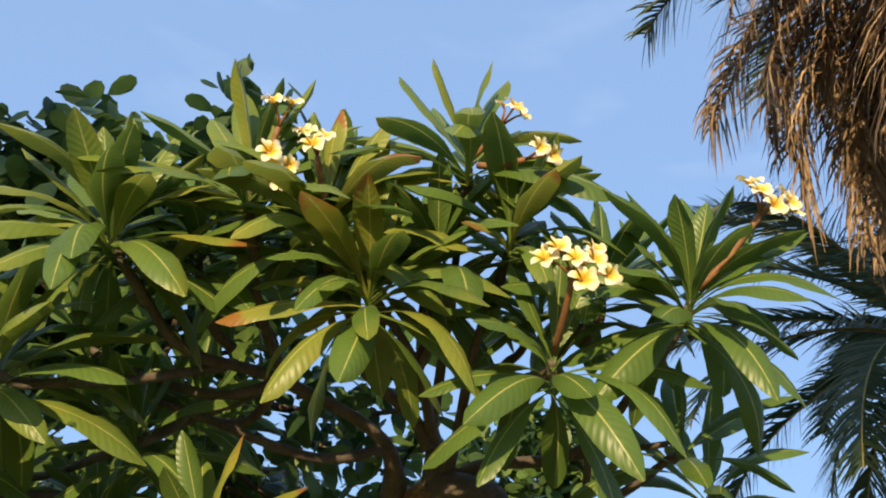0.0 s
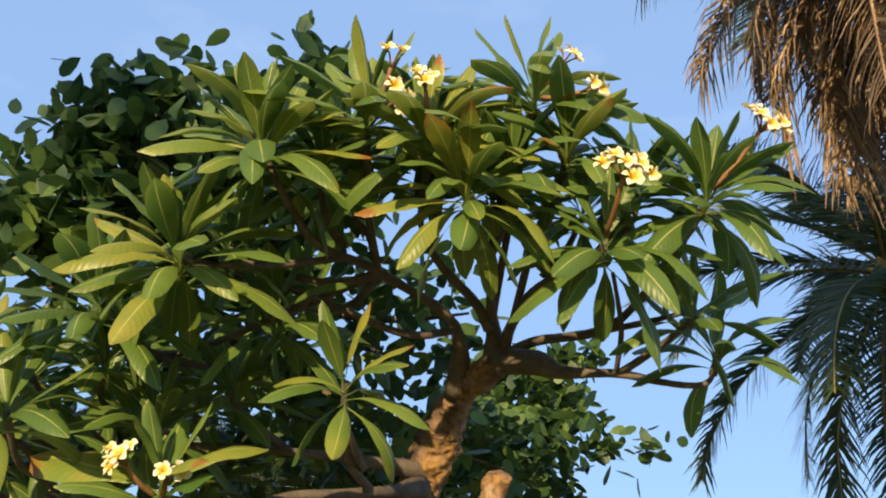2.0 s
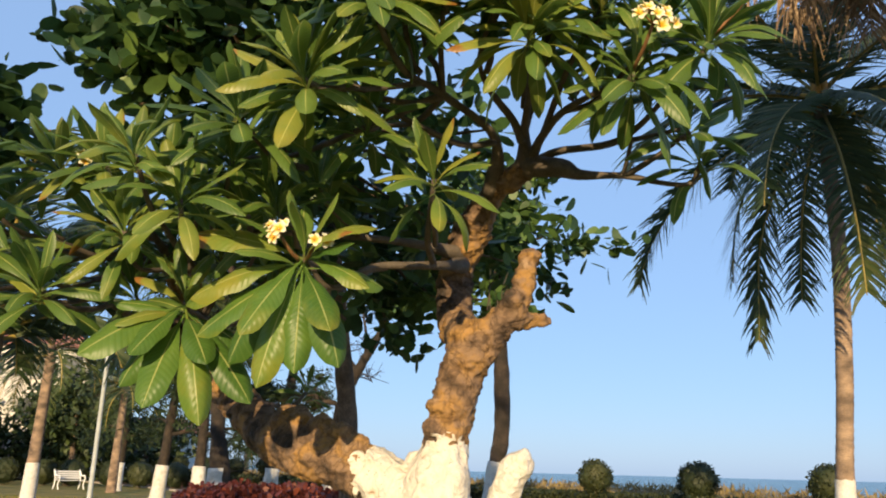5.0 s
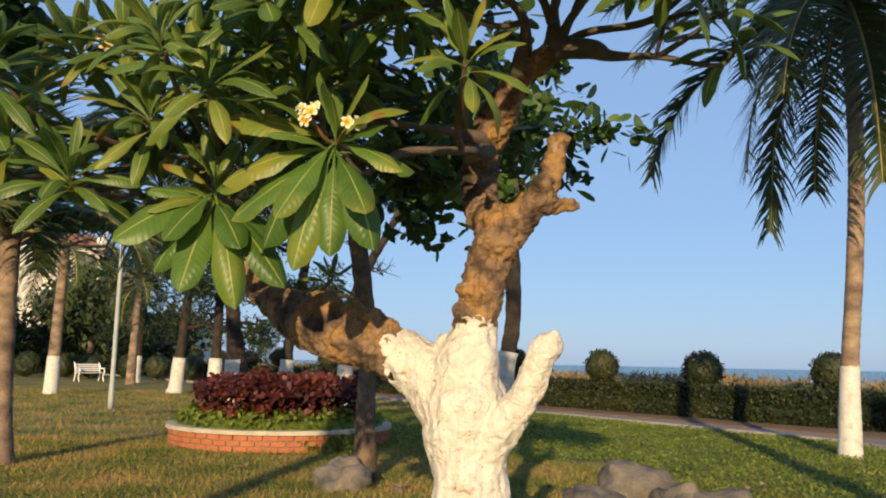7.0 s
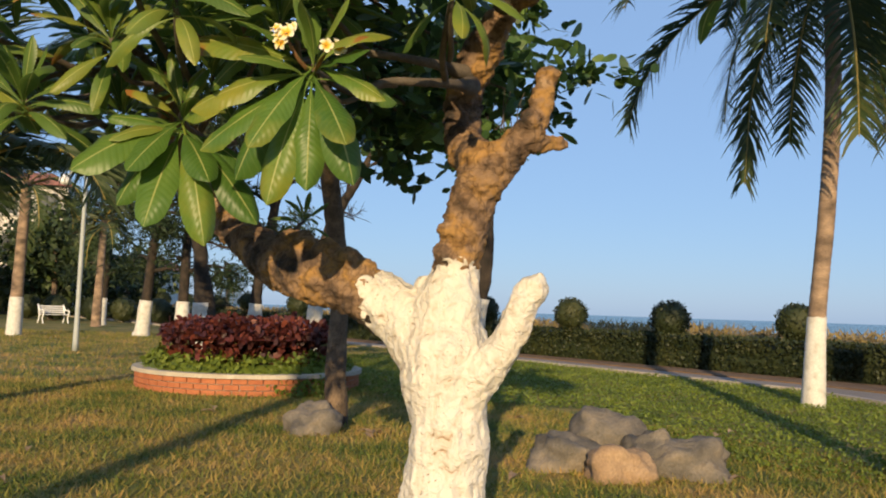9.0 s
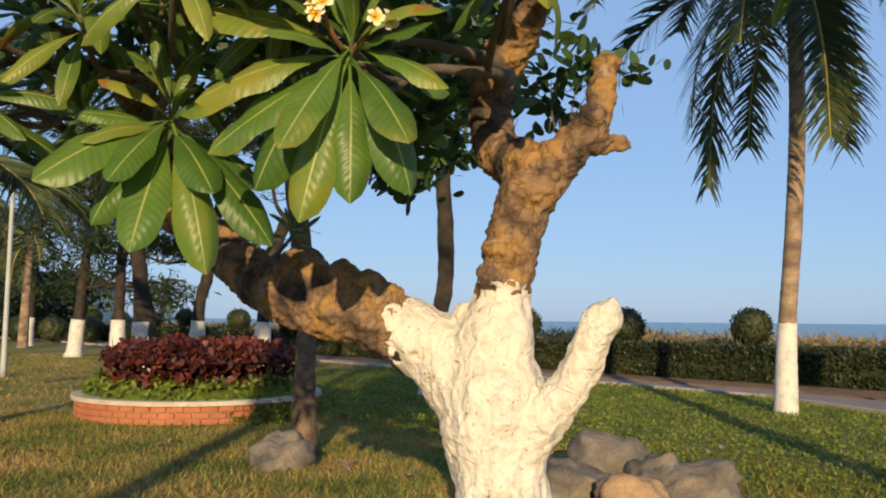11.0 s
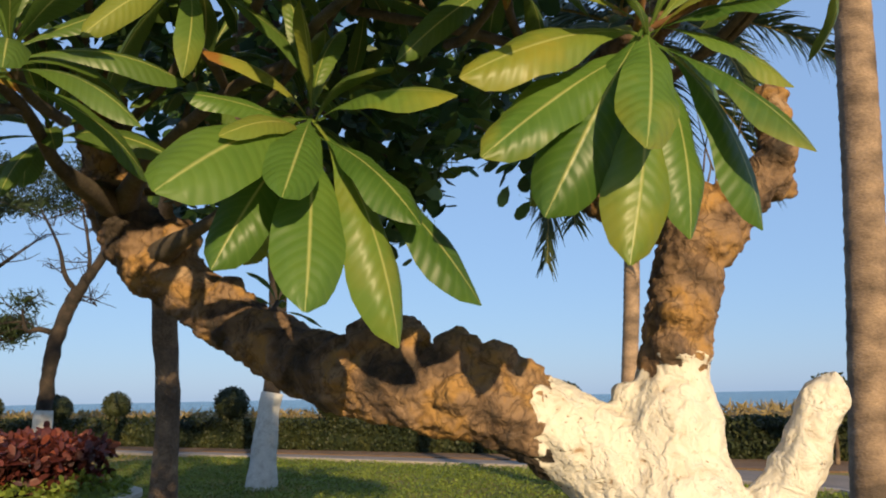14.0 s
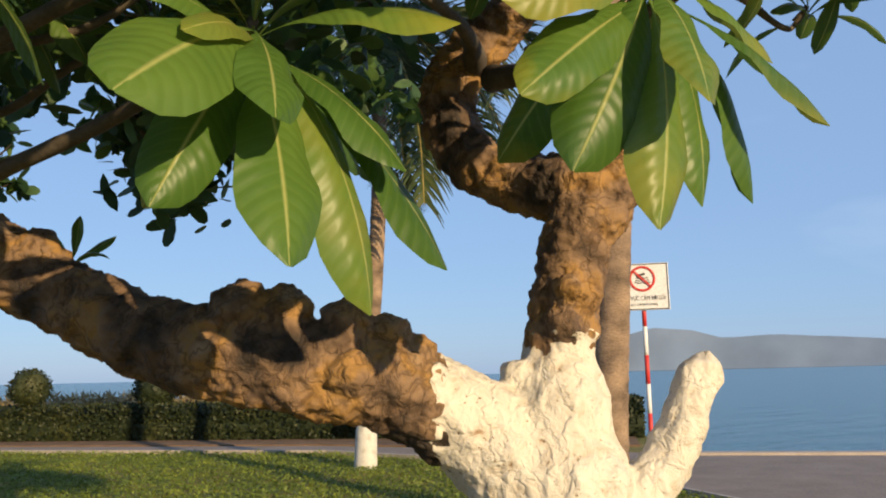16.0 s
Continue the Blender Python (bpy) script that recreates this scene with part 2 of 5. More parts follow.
STEM_RED = surface("flower_stalk", [(0.2, (0.16, 0.07, 0.035)), (0.8, (0.28, 0.15, 0.06))], 20, 90, 0.6, 0.2)


def water_surface():
    m, n, l, b = node_set("sea")
    b.inputs["Base Color"].default_value = (0.035, 0.115, 0.135, 1)
    b.inputs["Roughness"].default_value, b.inputs["IOR"].default_value = 0.22, 1.33
    geo, mp = n.new("ShaderNodeNewGeometry"), n.new("ShaderNodeMapping")
    mp.inputs["Scale"].default_value = (0.22, 0.7, 1)
    mp.inputs["Rotation"].default_value = (0, 0, radians(34))
    t, bp = n.new("ShaderNodeTexNoise"), n.new("ShaderNodeBump")
    t.inputs["Scale"].default_value, t.inputs["Detail"].default_value = 1.0, 8.0
    bp.inputs["Strength"].default_value, bp.inputs["Distance"].default_value = 0.9, 0.5
    l.new(geo.outputs["Position"], mp.inputs["Vector"])
    l.new(mp.outputs["Vector"], t.inputs["Vector"])
    l.new(t.outputs["Fac"], bp.inputs["Height"])
    l.new(bp.outputs["Normal"], b.inputs["Normal"])
    return m


def trunk_surface():
    """Bark in tan, ochre and near-black flakes; below a ragged line it is whitewashed (attribute 'paint')."""
    m, n, l, b = node_set("frangipani_bark")
    geo, att = n.new("ShaderNodeNewGeometry"), n.new("ShaderNodeAttribute")
    att.attribute_name = "paint"
    big, mid, fine = (n.new("ShaderNodeTexNoise") for _ in range(3))
    for t, s in ((big, 5.0), (mid, 16.0), (fine, 75.0)):
        t.inputs["Scale"].default_value, t.inputs["Detail"].default_value = s, 7.0
        l.new(geo.outputs["Position"], t.inputs["Vector"])
    mid.inputs["Distortion"].default_value = 0.8
    bark = ramp_of(n, [(0.34, (0.038, 0.027, 0.020)), (0.42, (0.115, 0.072, 0.044)), (0.50, (0.215, 0.135, 0.078)), (0.57, (0.30, 0.168, 0.05)), (0.62, (0.25, 0.150, 0.072)), (0.72, (0.34, 0.235, 0.145))])
    l.new(big.outputs["Fac"], bark.inputs["Fac"])
    # cracks between flakes of bark
    cell, warp, edge = n.new("ShaderNodeTexVoronoi"), n.new("ShaderNodeMix"), n.new("ShaderNodeMapping")
    cell.feature = "DISTANCE_TO_EDGE"
    cell.inputs["Scale"].default_value = 13.0
    edge.inputs["Scale"].default_value = (1, 1, 0.6)
    warp.data_type = "RGBA"
    warp.inputs["Factor"].default_value = 0.12
    l.new(geo.outputs["Position"], edge.inputs["Vector"])
    l.new(edge.outputs["Vector"], warp.inputs["A"])
    l.new(mid.outputs["Color"], warp.inputs["B"])
    l.new(warp.outputs["Result"], cell.inputs["Vector"])
    crack = ramp_of(n, [(0.0, (0, 0, 0)), (0.10, (1, 1, 1))])
    l.new(cell.outputs["Distance"], crack.inputs["Fac"])
    flake = ramp_of(n, [(0.34, (0.30, 0.25, 0.22)), (0.47, (1, 1, 1))])
    l.new(mid.outputs["Fac"], flake.inputs["Fac"])
    mul = n.new("ShaderNodeMix")
    mul.data_type, mul.blend_type = "RGBA", "MULTIPLY"
    mul.inputs["Factor"].default_value = 0.65
    l.new(bark.outputs["Color"], mul.inputs["A"])
    l.new(flake.outputs["Color"], mul.inputs["B"])
    seam = n.new("ShaderNodeMix")
    seam.data_type, seam.blend_type = "RGBA", "MULTIPLY"
    seam.inputs["Factor"].default_value = 0.55
    seams = ramp_of(n, [(0.0, (0.15, 0.12, 0.1)), (0.07, (1, 1, 1))])
    l.new(cell.outputs["Distance"], seams.inputs["Fac"])
    l.new(mul.outputs["Result"], seam.inputs["A"])
    l.new(seams.outputs["Color"], seam.inputs["B"])
    white = ramp_of(n, [(0.27, (0.30, 0.20, 0.12)), (0.33, (0.52, 0.46, 0.38)), (0.46, (0.59, 0.55, 0.485)), (0.8, (0.64, 0.605, 0.54))])
    l.new(mid.outputs["Fac"], white.inputs["Fac"])
    chips = ramp_of(n, [(0.30, (0.34, 0.25, 0.17)), (0.34, (1, 1, 1))])
    l.new(fine.outputs["Fac"], chips.inputs["Fac"])
    chipped = n.new("ShaderNodeMix")
    chipped.data_type, chipped.blend_type = "RGBA", "MULTIPLY"
    chipped.inputs["Factor"].default_value = 0.85
    l.new(white.outputs["Color"], chipped.inputs["A"])
    l.new(chips.outputs["Color"], chipped.inputs["B"])
    k1, k2, k3 = (n.new("ShaderNodeMath") for _ in range(3))
    k1.operation, k1.inputs[1].default_value, k1.inputs[2].default_value = "MULTIPLY_ADD", 0.22, -0.11
    l.new(mid.outputs["Fac"], k1.inputs[0])
    k2.operation = "ADD"
    l.new(k1.outputs[0], k2.inputs[0])
    l.new(att.outputs["Fac"], k2.inputs[1])
    k3.operation, k3.inputs[1].default_value = "GREATER_THAN", 0.0
    l.new(k2.outputs[0], k3.inputs[0])
    mx = n.new("ShaderNodeMix")
    mx.data_type = "RGBA"
    l.new(k3.outputs[0], mx.inputs["Factor"])
    l.new(seam.outputs["Result"], mx.inputs["A"])
    l.new(chipped.outputs["Result"], mx.inputs["B"])
    l.new(mx.outputs["Result"], b.inputs["Base Color"])
    b.inputs["Roughness"].default_value = 0.85
    bp, bp2 = n.new("ShaderNodeBump"), n.new("ShaderNodeBump")
    bp0 = n.new("ShaderNodeBump")
    bp0.inputs["Strength"].default_value, bp0.inputs["Distance"].default_value = 0.38, 0.011
    l.new(crack.outputs["Color"], bp0.inputs["Height"])
    l.new(bp0.outputs["Normal"], bp.inputs["Normal"])
    bp.inputs["Strength"].default_value, bp.inputs["Distance"].default_value = 0.7, 0.024
    bp2.inputs["Strength"].default_value, bp2.inputs["Distance"].default_value = 0.7, 0.007
    l.new(mid.outputs["Fac"], bp.inputs["Height"])
    l.new(fine.outputs["Fac"], bp2.inputs["Height"])
    l.new(bp.outputs["Normal"], bp2.inputs["Normal"])
    l.new(bp2.outputs["Normal"], b.inputs["Normal"])
    return m


def petal_surface():
    """Cream petals, yellow towards the throat (v of the petal)."""
    m, n, l, b = node_set("petal")
    uv, sep = n.new("ShaderNodeUVMap"), n.new("ShaderNodeSeparateXYZ")
    r = ramp_of(n, [(0.0, (0.75, 0.36, 0.02)), (0.3, (0.80, 0.55, 0.05)), (0.6, (0.82, 0.74, 0.42)), (0.85, (0.84, 0.80, 0.68))])
    l.new(uv.outputs["UV"], sep.inputs["Vector"])
    l.new(sep.outputs["Y"], r.inputs["Fac"])
    l.new(r.outputs["Color"], b.inputs["Base Color"])
    b.inputs["Roughness"].default_value = 0.55
    through_light(m, r.outputs["Color"], 0.3)
    return m


SEA, TRUNK, PETAL = water_surface(), trunk_surface(), petal_surface()


# ---- mesh helpers ----
def part(name, bm, material, parent=None, label=""):
    """Links a bmesh, or a mesh, as one mesh object under a thing or a part."""
    if isinstance(bm, bmesh.types.BMesh):
        me = bpy.data.meshes.new(name)
        bm.to_mesh(me)
        bm.free()
    else:
        me = bm
    if material and not me.materials:
        me.materials.append(material)
    ob = new(name, me)
    ob.parent = parent
    if label:
        ob["label"] = label
    return ob


def thing(name, at, label, category, group="", kind=""):
    e = new(name)
    e.empty_display_size = 0.1
    e.location = at
    bpy.context.view_layer.update()
    return tagged(e, label, category, group, kind)


def under(ob, parent):
    """ob keeps its world place under a parent that is only shifted."""
    ob.matrix_parent_inverse = Matrix.Translation(parent.location).inverted()
    return ob


def smooth(me):
    me.polygons.foreach_set("use_smooth", [True] * len(me.polygons))
    return me


def bend(points, steps):
    """A smooth curve (Catmull-Rom) through points of (x, y, z, radius)."""
    p = np.array(points, float)
    p = np.vstack([2 * p[0] - p[1], p, 2 * p[-1] - p[-2]])
    out = []
    for i in range(1, len(p) - 2):
        for k in range(steps):
            t = k / steps
            out.append(0.5 * (2 * p[i] + (p[i + 1] - p[i - 1]) * t + (2 * p[i - 1] - 5 * p[i] + 4 * p[i + 1] - p[i + 2]) * t * t
                              + (3 * p[i] - p[i - 1] - 3 * p[i + 1] + p[i + 2]) * t ** 3))
    out.append(p[-2])
    return np.array(out)


def tube_data(points, steps=4, seg=8, lump=0.0, lump_scale=6.0):
    """Vertices and faces of a closed tube along a bent line."""
    c = bend(points, steps)
    n = len(c)
    tang = np.gradient(c[:, :3], axis=0)
    tang /= np.linalg.norm(tang, axis=1)[:, None] + 1e-9
    ref = np.array([0.0, 0.0, 1.0]) if abs(tang[0][2]) < 0.9 else np.array([1.0, 0.0, 0.0])
    u = np.cross(tang[0], ref)
    verts, faces = [], []
    for i in range(n):
        u = u - tang[i] * (u @ tang[i])
        u /= np.linalg.norm(u) + 1e-9
        w = np.cross(tang[i], u)
        for k in range(seg):
            a = 2 * math.pi * k / seg
            d = u * math.cos(a) + w * math.sin(a)
            r = c[i, 3]
            if lump:
                r *= 1 + lump * noise.fractal(Vector(c[i, :3] + d * c[i, 3]) * lump_scale, 0.8, 2.0, 4)
            verts.append(c[i, :3] + d * r)
    for i in range(n - 1):
        for k in range(seg):
            a, b = i * seg + k, i * seg + (k + 1) % seg
            faces.append((a, b, b + seg, a + seg))
    faces.append(tuple(range(seg))[::-1])
    faces.append(tuple((n - 1) * seg + k for k in range(seg)))
    return verts, faces


def mesh_of(name, chunks, material):
    """One smooth mesh from several (verts, faces)."""
    vs, fs = [], []
    for v, f in chunks:
        o = len(vs)
        vs.extend(tuple(x) for x in v)
        fs.extend(tuple(i + o for i in q) for q in f)
    me = bpy.data.meshes.new(name)
    me.from_pydata(vs, [], fs)
    me.materials.append(material)
    return smooth(me)


def box_bm(sx, sy, sz, bevel=0.0):
    bm = bmesh.new()
    bmesh.ops.create_cube(bm, size=1.0, matrix=Matrix.Diagonal((sx, sy, sz, 1)))
    if bevel:
        bmesh.ops.bevel(bm, geom=bm.edges[:], offset=bevel, segments=1, affect="EDGES")
    return bm


def scatter(name, centres, sizes, material, shape, tilt, rng, flat=0.0):
    """One mesh of many small leaves. shape: outline of (u along, w across); tilt: 0 lies flat, 1 any way."""
    n, k = len(centres), len(shape)
    d = rng.normal(size=(n, 3)) * [1, 1, tilt + 0.05]
    d /= np.linalg.norm(d, axis=1)[:, None]
    up = rng.normal(size=(n, 3)) * tilt + [0, 0, 1.0]
    side = np.cross(d, up)
    side /= np.linalg.norm(side, axis=1)[:, None] + 1e-9
    nrm = np.cross(side, d)
    sh = np.array(shape, float)
    pts = centres[:, None, :] + sizes[:, None, None] * (d[:, None, :] * sh[None, :, 0:1] + side[:, None, :] * sh[None, :, 1:2]
                                                        + nrm[:, None, :] * (-flat * sh[None, :, 0:1] ** 2))
    me = bpy.data.meshes.new(name)
    me.from_pydata(pts.reshape(-1, 3).tolist(), [], np.arange(n * k).reshape(n, k).tolist())
    me.materials.append(material)
    return me


OVAL = [(0, 0), (0.3, 0.2), (0.65, 0.27), (0.92, 0.16), (1.0, 0), (0.92, -0.16), (0.65, -0.27), (0.3, -0.2)]
LANCE = [(0, 0), (0.4, 0.09), (1.0, 0), (0.4, -0.09)]
DIAMOND = [(0, 0), (0.5, 0.3), (1.0, 0), (0.5, -0.3)]
rng = np.random.default_rng(7)

# ---- the shore: o is metres towards the sea, s metres along the promenade ----
N2, D2 = Vector((0.829, 0.559, 0)), Vector((-0.559, 0.829, 0))


def shore(o, s, z=0.0):
    p = N2 * o + D2 * s
    return (p.x, p.y, z)


def sheet(name, rows, material, label, category):
    """A sheet from rows of points, each row as long as the next."""
    k = len(rows[0])
    vs = [p for r in rows for p in r]
    fs = [(i * k + j, i * k + j + 1, (i + 1) * k + j + 1, (i + 1) * k + j) for i in range(len(rows) - 1) for j in range(k - 1)]
    me = bpy.data.meshes.new(name)
    me.from_pydata(vs, [], fs)
    bm = bmesh.new()
    bm.from_mesh(me)
    bmesh.ops.recalc_face_normals(bm, faces=bm.faces[:])
    if sum(f.normal.z for f in bm.faces) < 0:
        bmesh.ops.reverse_faces(bm, faces=bm.faces[:])
    bm.to_mesh(me)
    bm.free()
    me.materials.append(material)
    return tagged(new(name, me), label, category, kind="structure")


STEPS_S = [-1500, -200, -60, -20, -6, 0, 2.5, 4, 6, 10, 20, 40, 80, 200, 1500]
EDGE = [13.2, 13.2, 13.2, 13.2, 13.2, 13.3, 13.5, 27, 27, 27, 27, 27, 27, 27, 27]
sheet("ground", [[shore(o, s) for o in (-1500, -200, -40, 0)] + [shore(e, s), shore(e + 0.15, s, -1.6), shore(e + 60, s, -4), shore(e + 1500, s, -40)]
                 for s, e in zip(STEPS_S, EDGE)], GRASS_SOIL, "mown lawn of green and dry straw-coloured grass", "lawn")
sheet("water", [[shore(o, s, -1.2) for o in (12.0, 40, 200, 4200)] for s in (-4200, -400, -60, 0, 60, 400, 4200)],
      SEA, "calm blue-green sea with small ripples", "sea")
FAR = [(-20, 13.15), (-4, 13.15), (2.4, 13.35), (5.5, 14.4), (9.7, 15.4), (18, 15.7), (40, 15.8), (90, 16)]
NEAR = [(-20, 4.0), (-4, 4.6), (2.2, 7.6), (4.6, 11.6), (9.0, 13.9), (18, 14.4), (40, 14.5), (90, 14.7)]
sheet("pavement", [[shore(n[1], n[0], 0.015), shore(f[1], f[0], 0.015)] for n, f in zip(NEAR, FAR)], PAVING,
      "grey-pink paved promenade along the sea", "promenade")


def strip(name, line, width, height, z, material, label, category):
    """A raised band along a line of (s, o)."""
    rows = []
    for s, o in line:
        rows.append([shore(o, s, z), shore(o, s, z + height), shore(o + width, s, z + height), shore(o + width, s, z)])
    return sheet(name, rows, material, label, category)


strip("kerb", [(s, o - 0.12) for s, o in NEAR], 0.12, 0.07, 0, KERB, "pale concrete kerb between lawn and promenade", "kerb")
strip("sea_kerb", [(s, o - 0.25) for s, o in FAR[:3]], 0.28, 0.06, 0, KERB, "low concrete edge above the sea", "kerb")
strip("soil_bed", [(3.2, 15.0), (5.5, 14.7), (9.7, 15.6), (18, 15.9), (40, 16.0), (90, 16.2)], 6.0, 0.03, 0, SOIL, "bare brown soil bed below the hedge", "soil")


# hills across the bay, the blue haze of distance put into their colour
def hills():
    pts = [(0.0, 0), (0.06, 60), (0.14, 108), (0.22, 128), (0.30, 122), (0.36, 100), (0.46, 96), (0.58, 90), (0.72, 70), (0.86, 52), (1.0, 0)]
    heads = [radians(53.0 + 30 * a) for a, _ in pts]
    vs = []
    for (a, h), t in zip(pts, heads):
        vs += [(math.sin(t) * 2600, math.cos(t) * 2600, -3), (math.sin(t) * 2650, math.cos(t) * 2650, h)]
    fs = [(2 * i, 2 * i + 2, 2 * i + 3, 2 * i + 1) for i in range(len(pts) - 1)]
    bm = bmesh.new()
    vv = [bm.verts.new(v) for v in vs]
    for f in fs:
        bm.faces.new([vv[i] for i in f])
    bmesh.ops.subdivide_edges(bm, edges=bm.edges[:], cuts=3, use_grid_fill=True)
    for v in bm.verts:
        if v.co.z > 0:
            v.co.z += 9 * noise.noise(v.co * 0.006)
    me = bpy.data.meshes.new("backdrop")
    bm.to_mesh(me)
    bm.free()
    me.materials.append(HAZED_HILL)
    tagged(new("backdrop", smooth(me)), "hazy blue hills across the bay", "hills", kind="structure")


hills()


# ---- frangipani tree ----
tree = thing("frangipani_tree", (-1.33, 3.9, 0), "old frangipani tree with whitewashed trunk, long green leaves and cream flowers", "tree")


def trunk_mesh():
    limbs = [
        [(-1.40, 3.92, -0.1, 0.25), (-1.37, 3.91, 0.25, 0.205), (-1.33, 3.9, 0.62, 0.175), (-1.33, 3.9, 0.85, 0.175), (-1.35, 3.91, 1.05, 0.20), (-1.35, 3.92, 1.2, 0.185), (-1.35, 3.92, 1.34, 0.12)],
        [(-1.36, 3.92, 1.0, 0.17), (-1.345, 3.91, 1.3, 0.15), (-1.32, 3.92, 1.47, 0.104), (-1.288, 3.895, 1.67, 0.096), (-1.255, 3.88, 1.80, 0.097),
         (-1.21, 3.89, 1.97, 0.108), (-1.235, 4.13, 2.05, 0.092), (-1.26, 4.33, 2.19, 0.092), (-1.25, 4.40, 2.42, 0.095), (-1.18, 4.27, 2.60, 0.088), (-1.10, 4.08, 2.76, 0.066), (-0.945, 3.87, 2.85, 0.052)],
        [(-1.22, 3.86, 1.88, 0.10), (-1.10, 3.78, 2.03, 0.072), (-1.025, 3.74, 2.11, 0.058), (-0.985, 3.75, 2.19, 0.044), (-0.975, 3.76, 2.27, 0.052), (-0.955, 3.78, 2.33, 0.038), (-0.935, 3.80, 2.385, 0.050), (-0.925, 3.80, 2.41, 0.03)],
        [(-1.04, 3.75, 2.07, 0.06), (-0.94, 3.79, 2.065, 0.036), (-0.84, 3.82, 2.075, 0.014)],
        [(-1.30, 3.85, 0.95, 0.13), (-1.155, 3.74, 1.11, 0.078), (-1.095, 3.68, 1.23, 0.064), (-1.06, 3.65, 1.33, 0.058), (-1.032, 3.635, 1.39, 0.064), (-0.995, 3.62, 1.425, 0.058), (-0.975, 3.61, 1.435, 0.04)],
        [(-1.38, 3.94, 1.1, 0.17), (-1.50, 4.03, 1.25, 0.155), (-1.62, 4.09, 1.33, 0.135), (-1.77, 4.14, 1.395, 0.122), (-1.93, 4.22, 1.45, 0.125), (-2.08, 4.38, 1.485, 0.118),
         (-2.22, 4.60, 1.545, 0.115), (-2.38, 4.83, 1.67, 0.10), (-2.53, 5.0, 1.80, 0.105), (-2.68, 5.12, 1.96, 0.12), (-2.80, 5.14, 2.13, 0.105),
         (-2.86, 5.08, 2.40, 0.09), (-2.95, 4.98, 2.62, 0.07)],
    ]
    vs, fs = [], []
    for pts in limbs:
        v, f = tube_data(pts, 5, 20, 0.10, 6.0)
        o = len(vs)
        vs += [tuple(x) for x in v]
        fs += [tuple(i + o for i in q) for q in f]
    # old knots and cut boles
    me = bpy.data.meshes.new("rough_trunk")
    me.from_pydata(vs, [], fs)
    bm = bmesh.new()
    bm.from_mesh(me)
    for x, y, z, r in ((-2.10, 4.36, 1.60, 0.085), (-2.02, 4.28, 1.60, 0.07), (-1.90, 4.17, 1.57, 0.07), (-1.80, 4.12, 1.54, 0.06), (-1.93, 4.12, 1.44, 0.075), (-1.18, 3.90, 2.03, 0.055),
                       (-1.03, 3.70, 2.14, 0.045), (-1.36, 3.83, 1.66, 0.05), (-1.38, 3.85, 1.57, 0.045), (-2.45, 4.87, 1.80, 0.06), (-2.62, 5.02, 2.0, 0.09),
                       (-1.45, 3.97, 1.42, 0.05), (-1.72, 4.10, 1.50, 0.05)):
        bmesh.ops.create_icosphere(bm, subdivisions=2, radius=r, matrix=Matrix.Translation((x, y, z)))
    bm.to_mesh(me)
    bm.free()
    ob = new("rough", me)
    rm = ob.modifiers.new("remesh", "REMESH")
    rm.mode, rm.voxel_size = "VOXEL", 0.0095
    sm = ob.modifiers.new("soft", "SMOOTH")
    sm.factor, sm.iterations = 0.6, 7
    bpy.context.view_layer.update()
    out = bpy.data.meshes.new_from_object(ob.evaluated_get(bpy.context.evaluated_depsgraph_get()))
    bpy.data.objects.remove(ob)
    n = len(out.vertices)
    co, no = np.empty(n * 3), np.empty(n * 3)
    out.vertices.foreach_get("co", co)
    out.vertices.foreach_get("normal", no)
    co, no = co.reshape(-1, 3), no.reshape(-1, 3)
    along = (co[:, 0] + 1.4) * -0.72 + (co[:, 1] - 3.95) * 0.69
    paint = np.minimum(1.52 - co[:, 2], 0.27 - along)
    for i in range(n):
        p = Vector(co[i])
        q = Vector((p.x * 1.0, p.y * 1.0, p.z * (0.55 if paint[i] > 0 else 1.4)))
        d = 0.010 * noise.fractal(q * 10, 0.9, 2.1, 4) + 0.009 * (0.5 - abs(noise.noise(q * 15))) * 1.4 + 0.006 * noise.fractal(q * 34, 0.9, 2.1, 3)
        if paint[i] < 0:
            d *= 1.35
        co[i] += no[i] * d
    out.vertices.foreach_set("co", co.ravel())
    at = out.attributes.new("paint", "FLOAT", "POINT")
    at.data.foreach_set("value", paint.astype(np.float32))
    out.name = "trunk"
    out.materials.clear()
    out.materials.append(TRUNK)
    return smooth(out)


under(part("trunk", trunk_mesh(), None, tree, "gnarled brown trunk with whitewashed lower part"), tree)


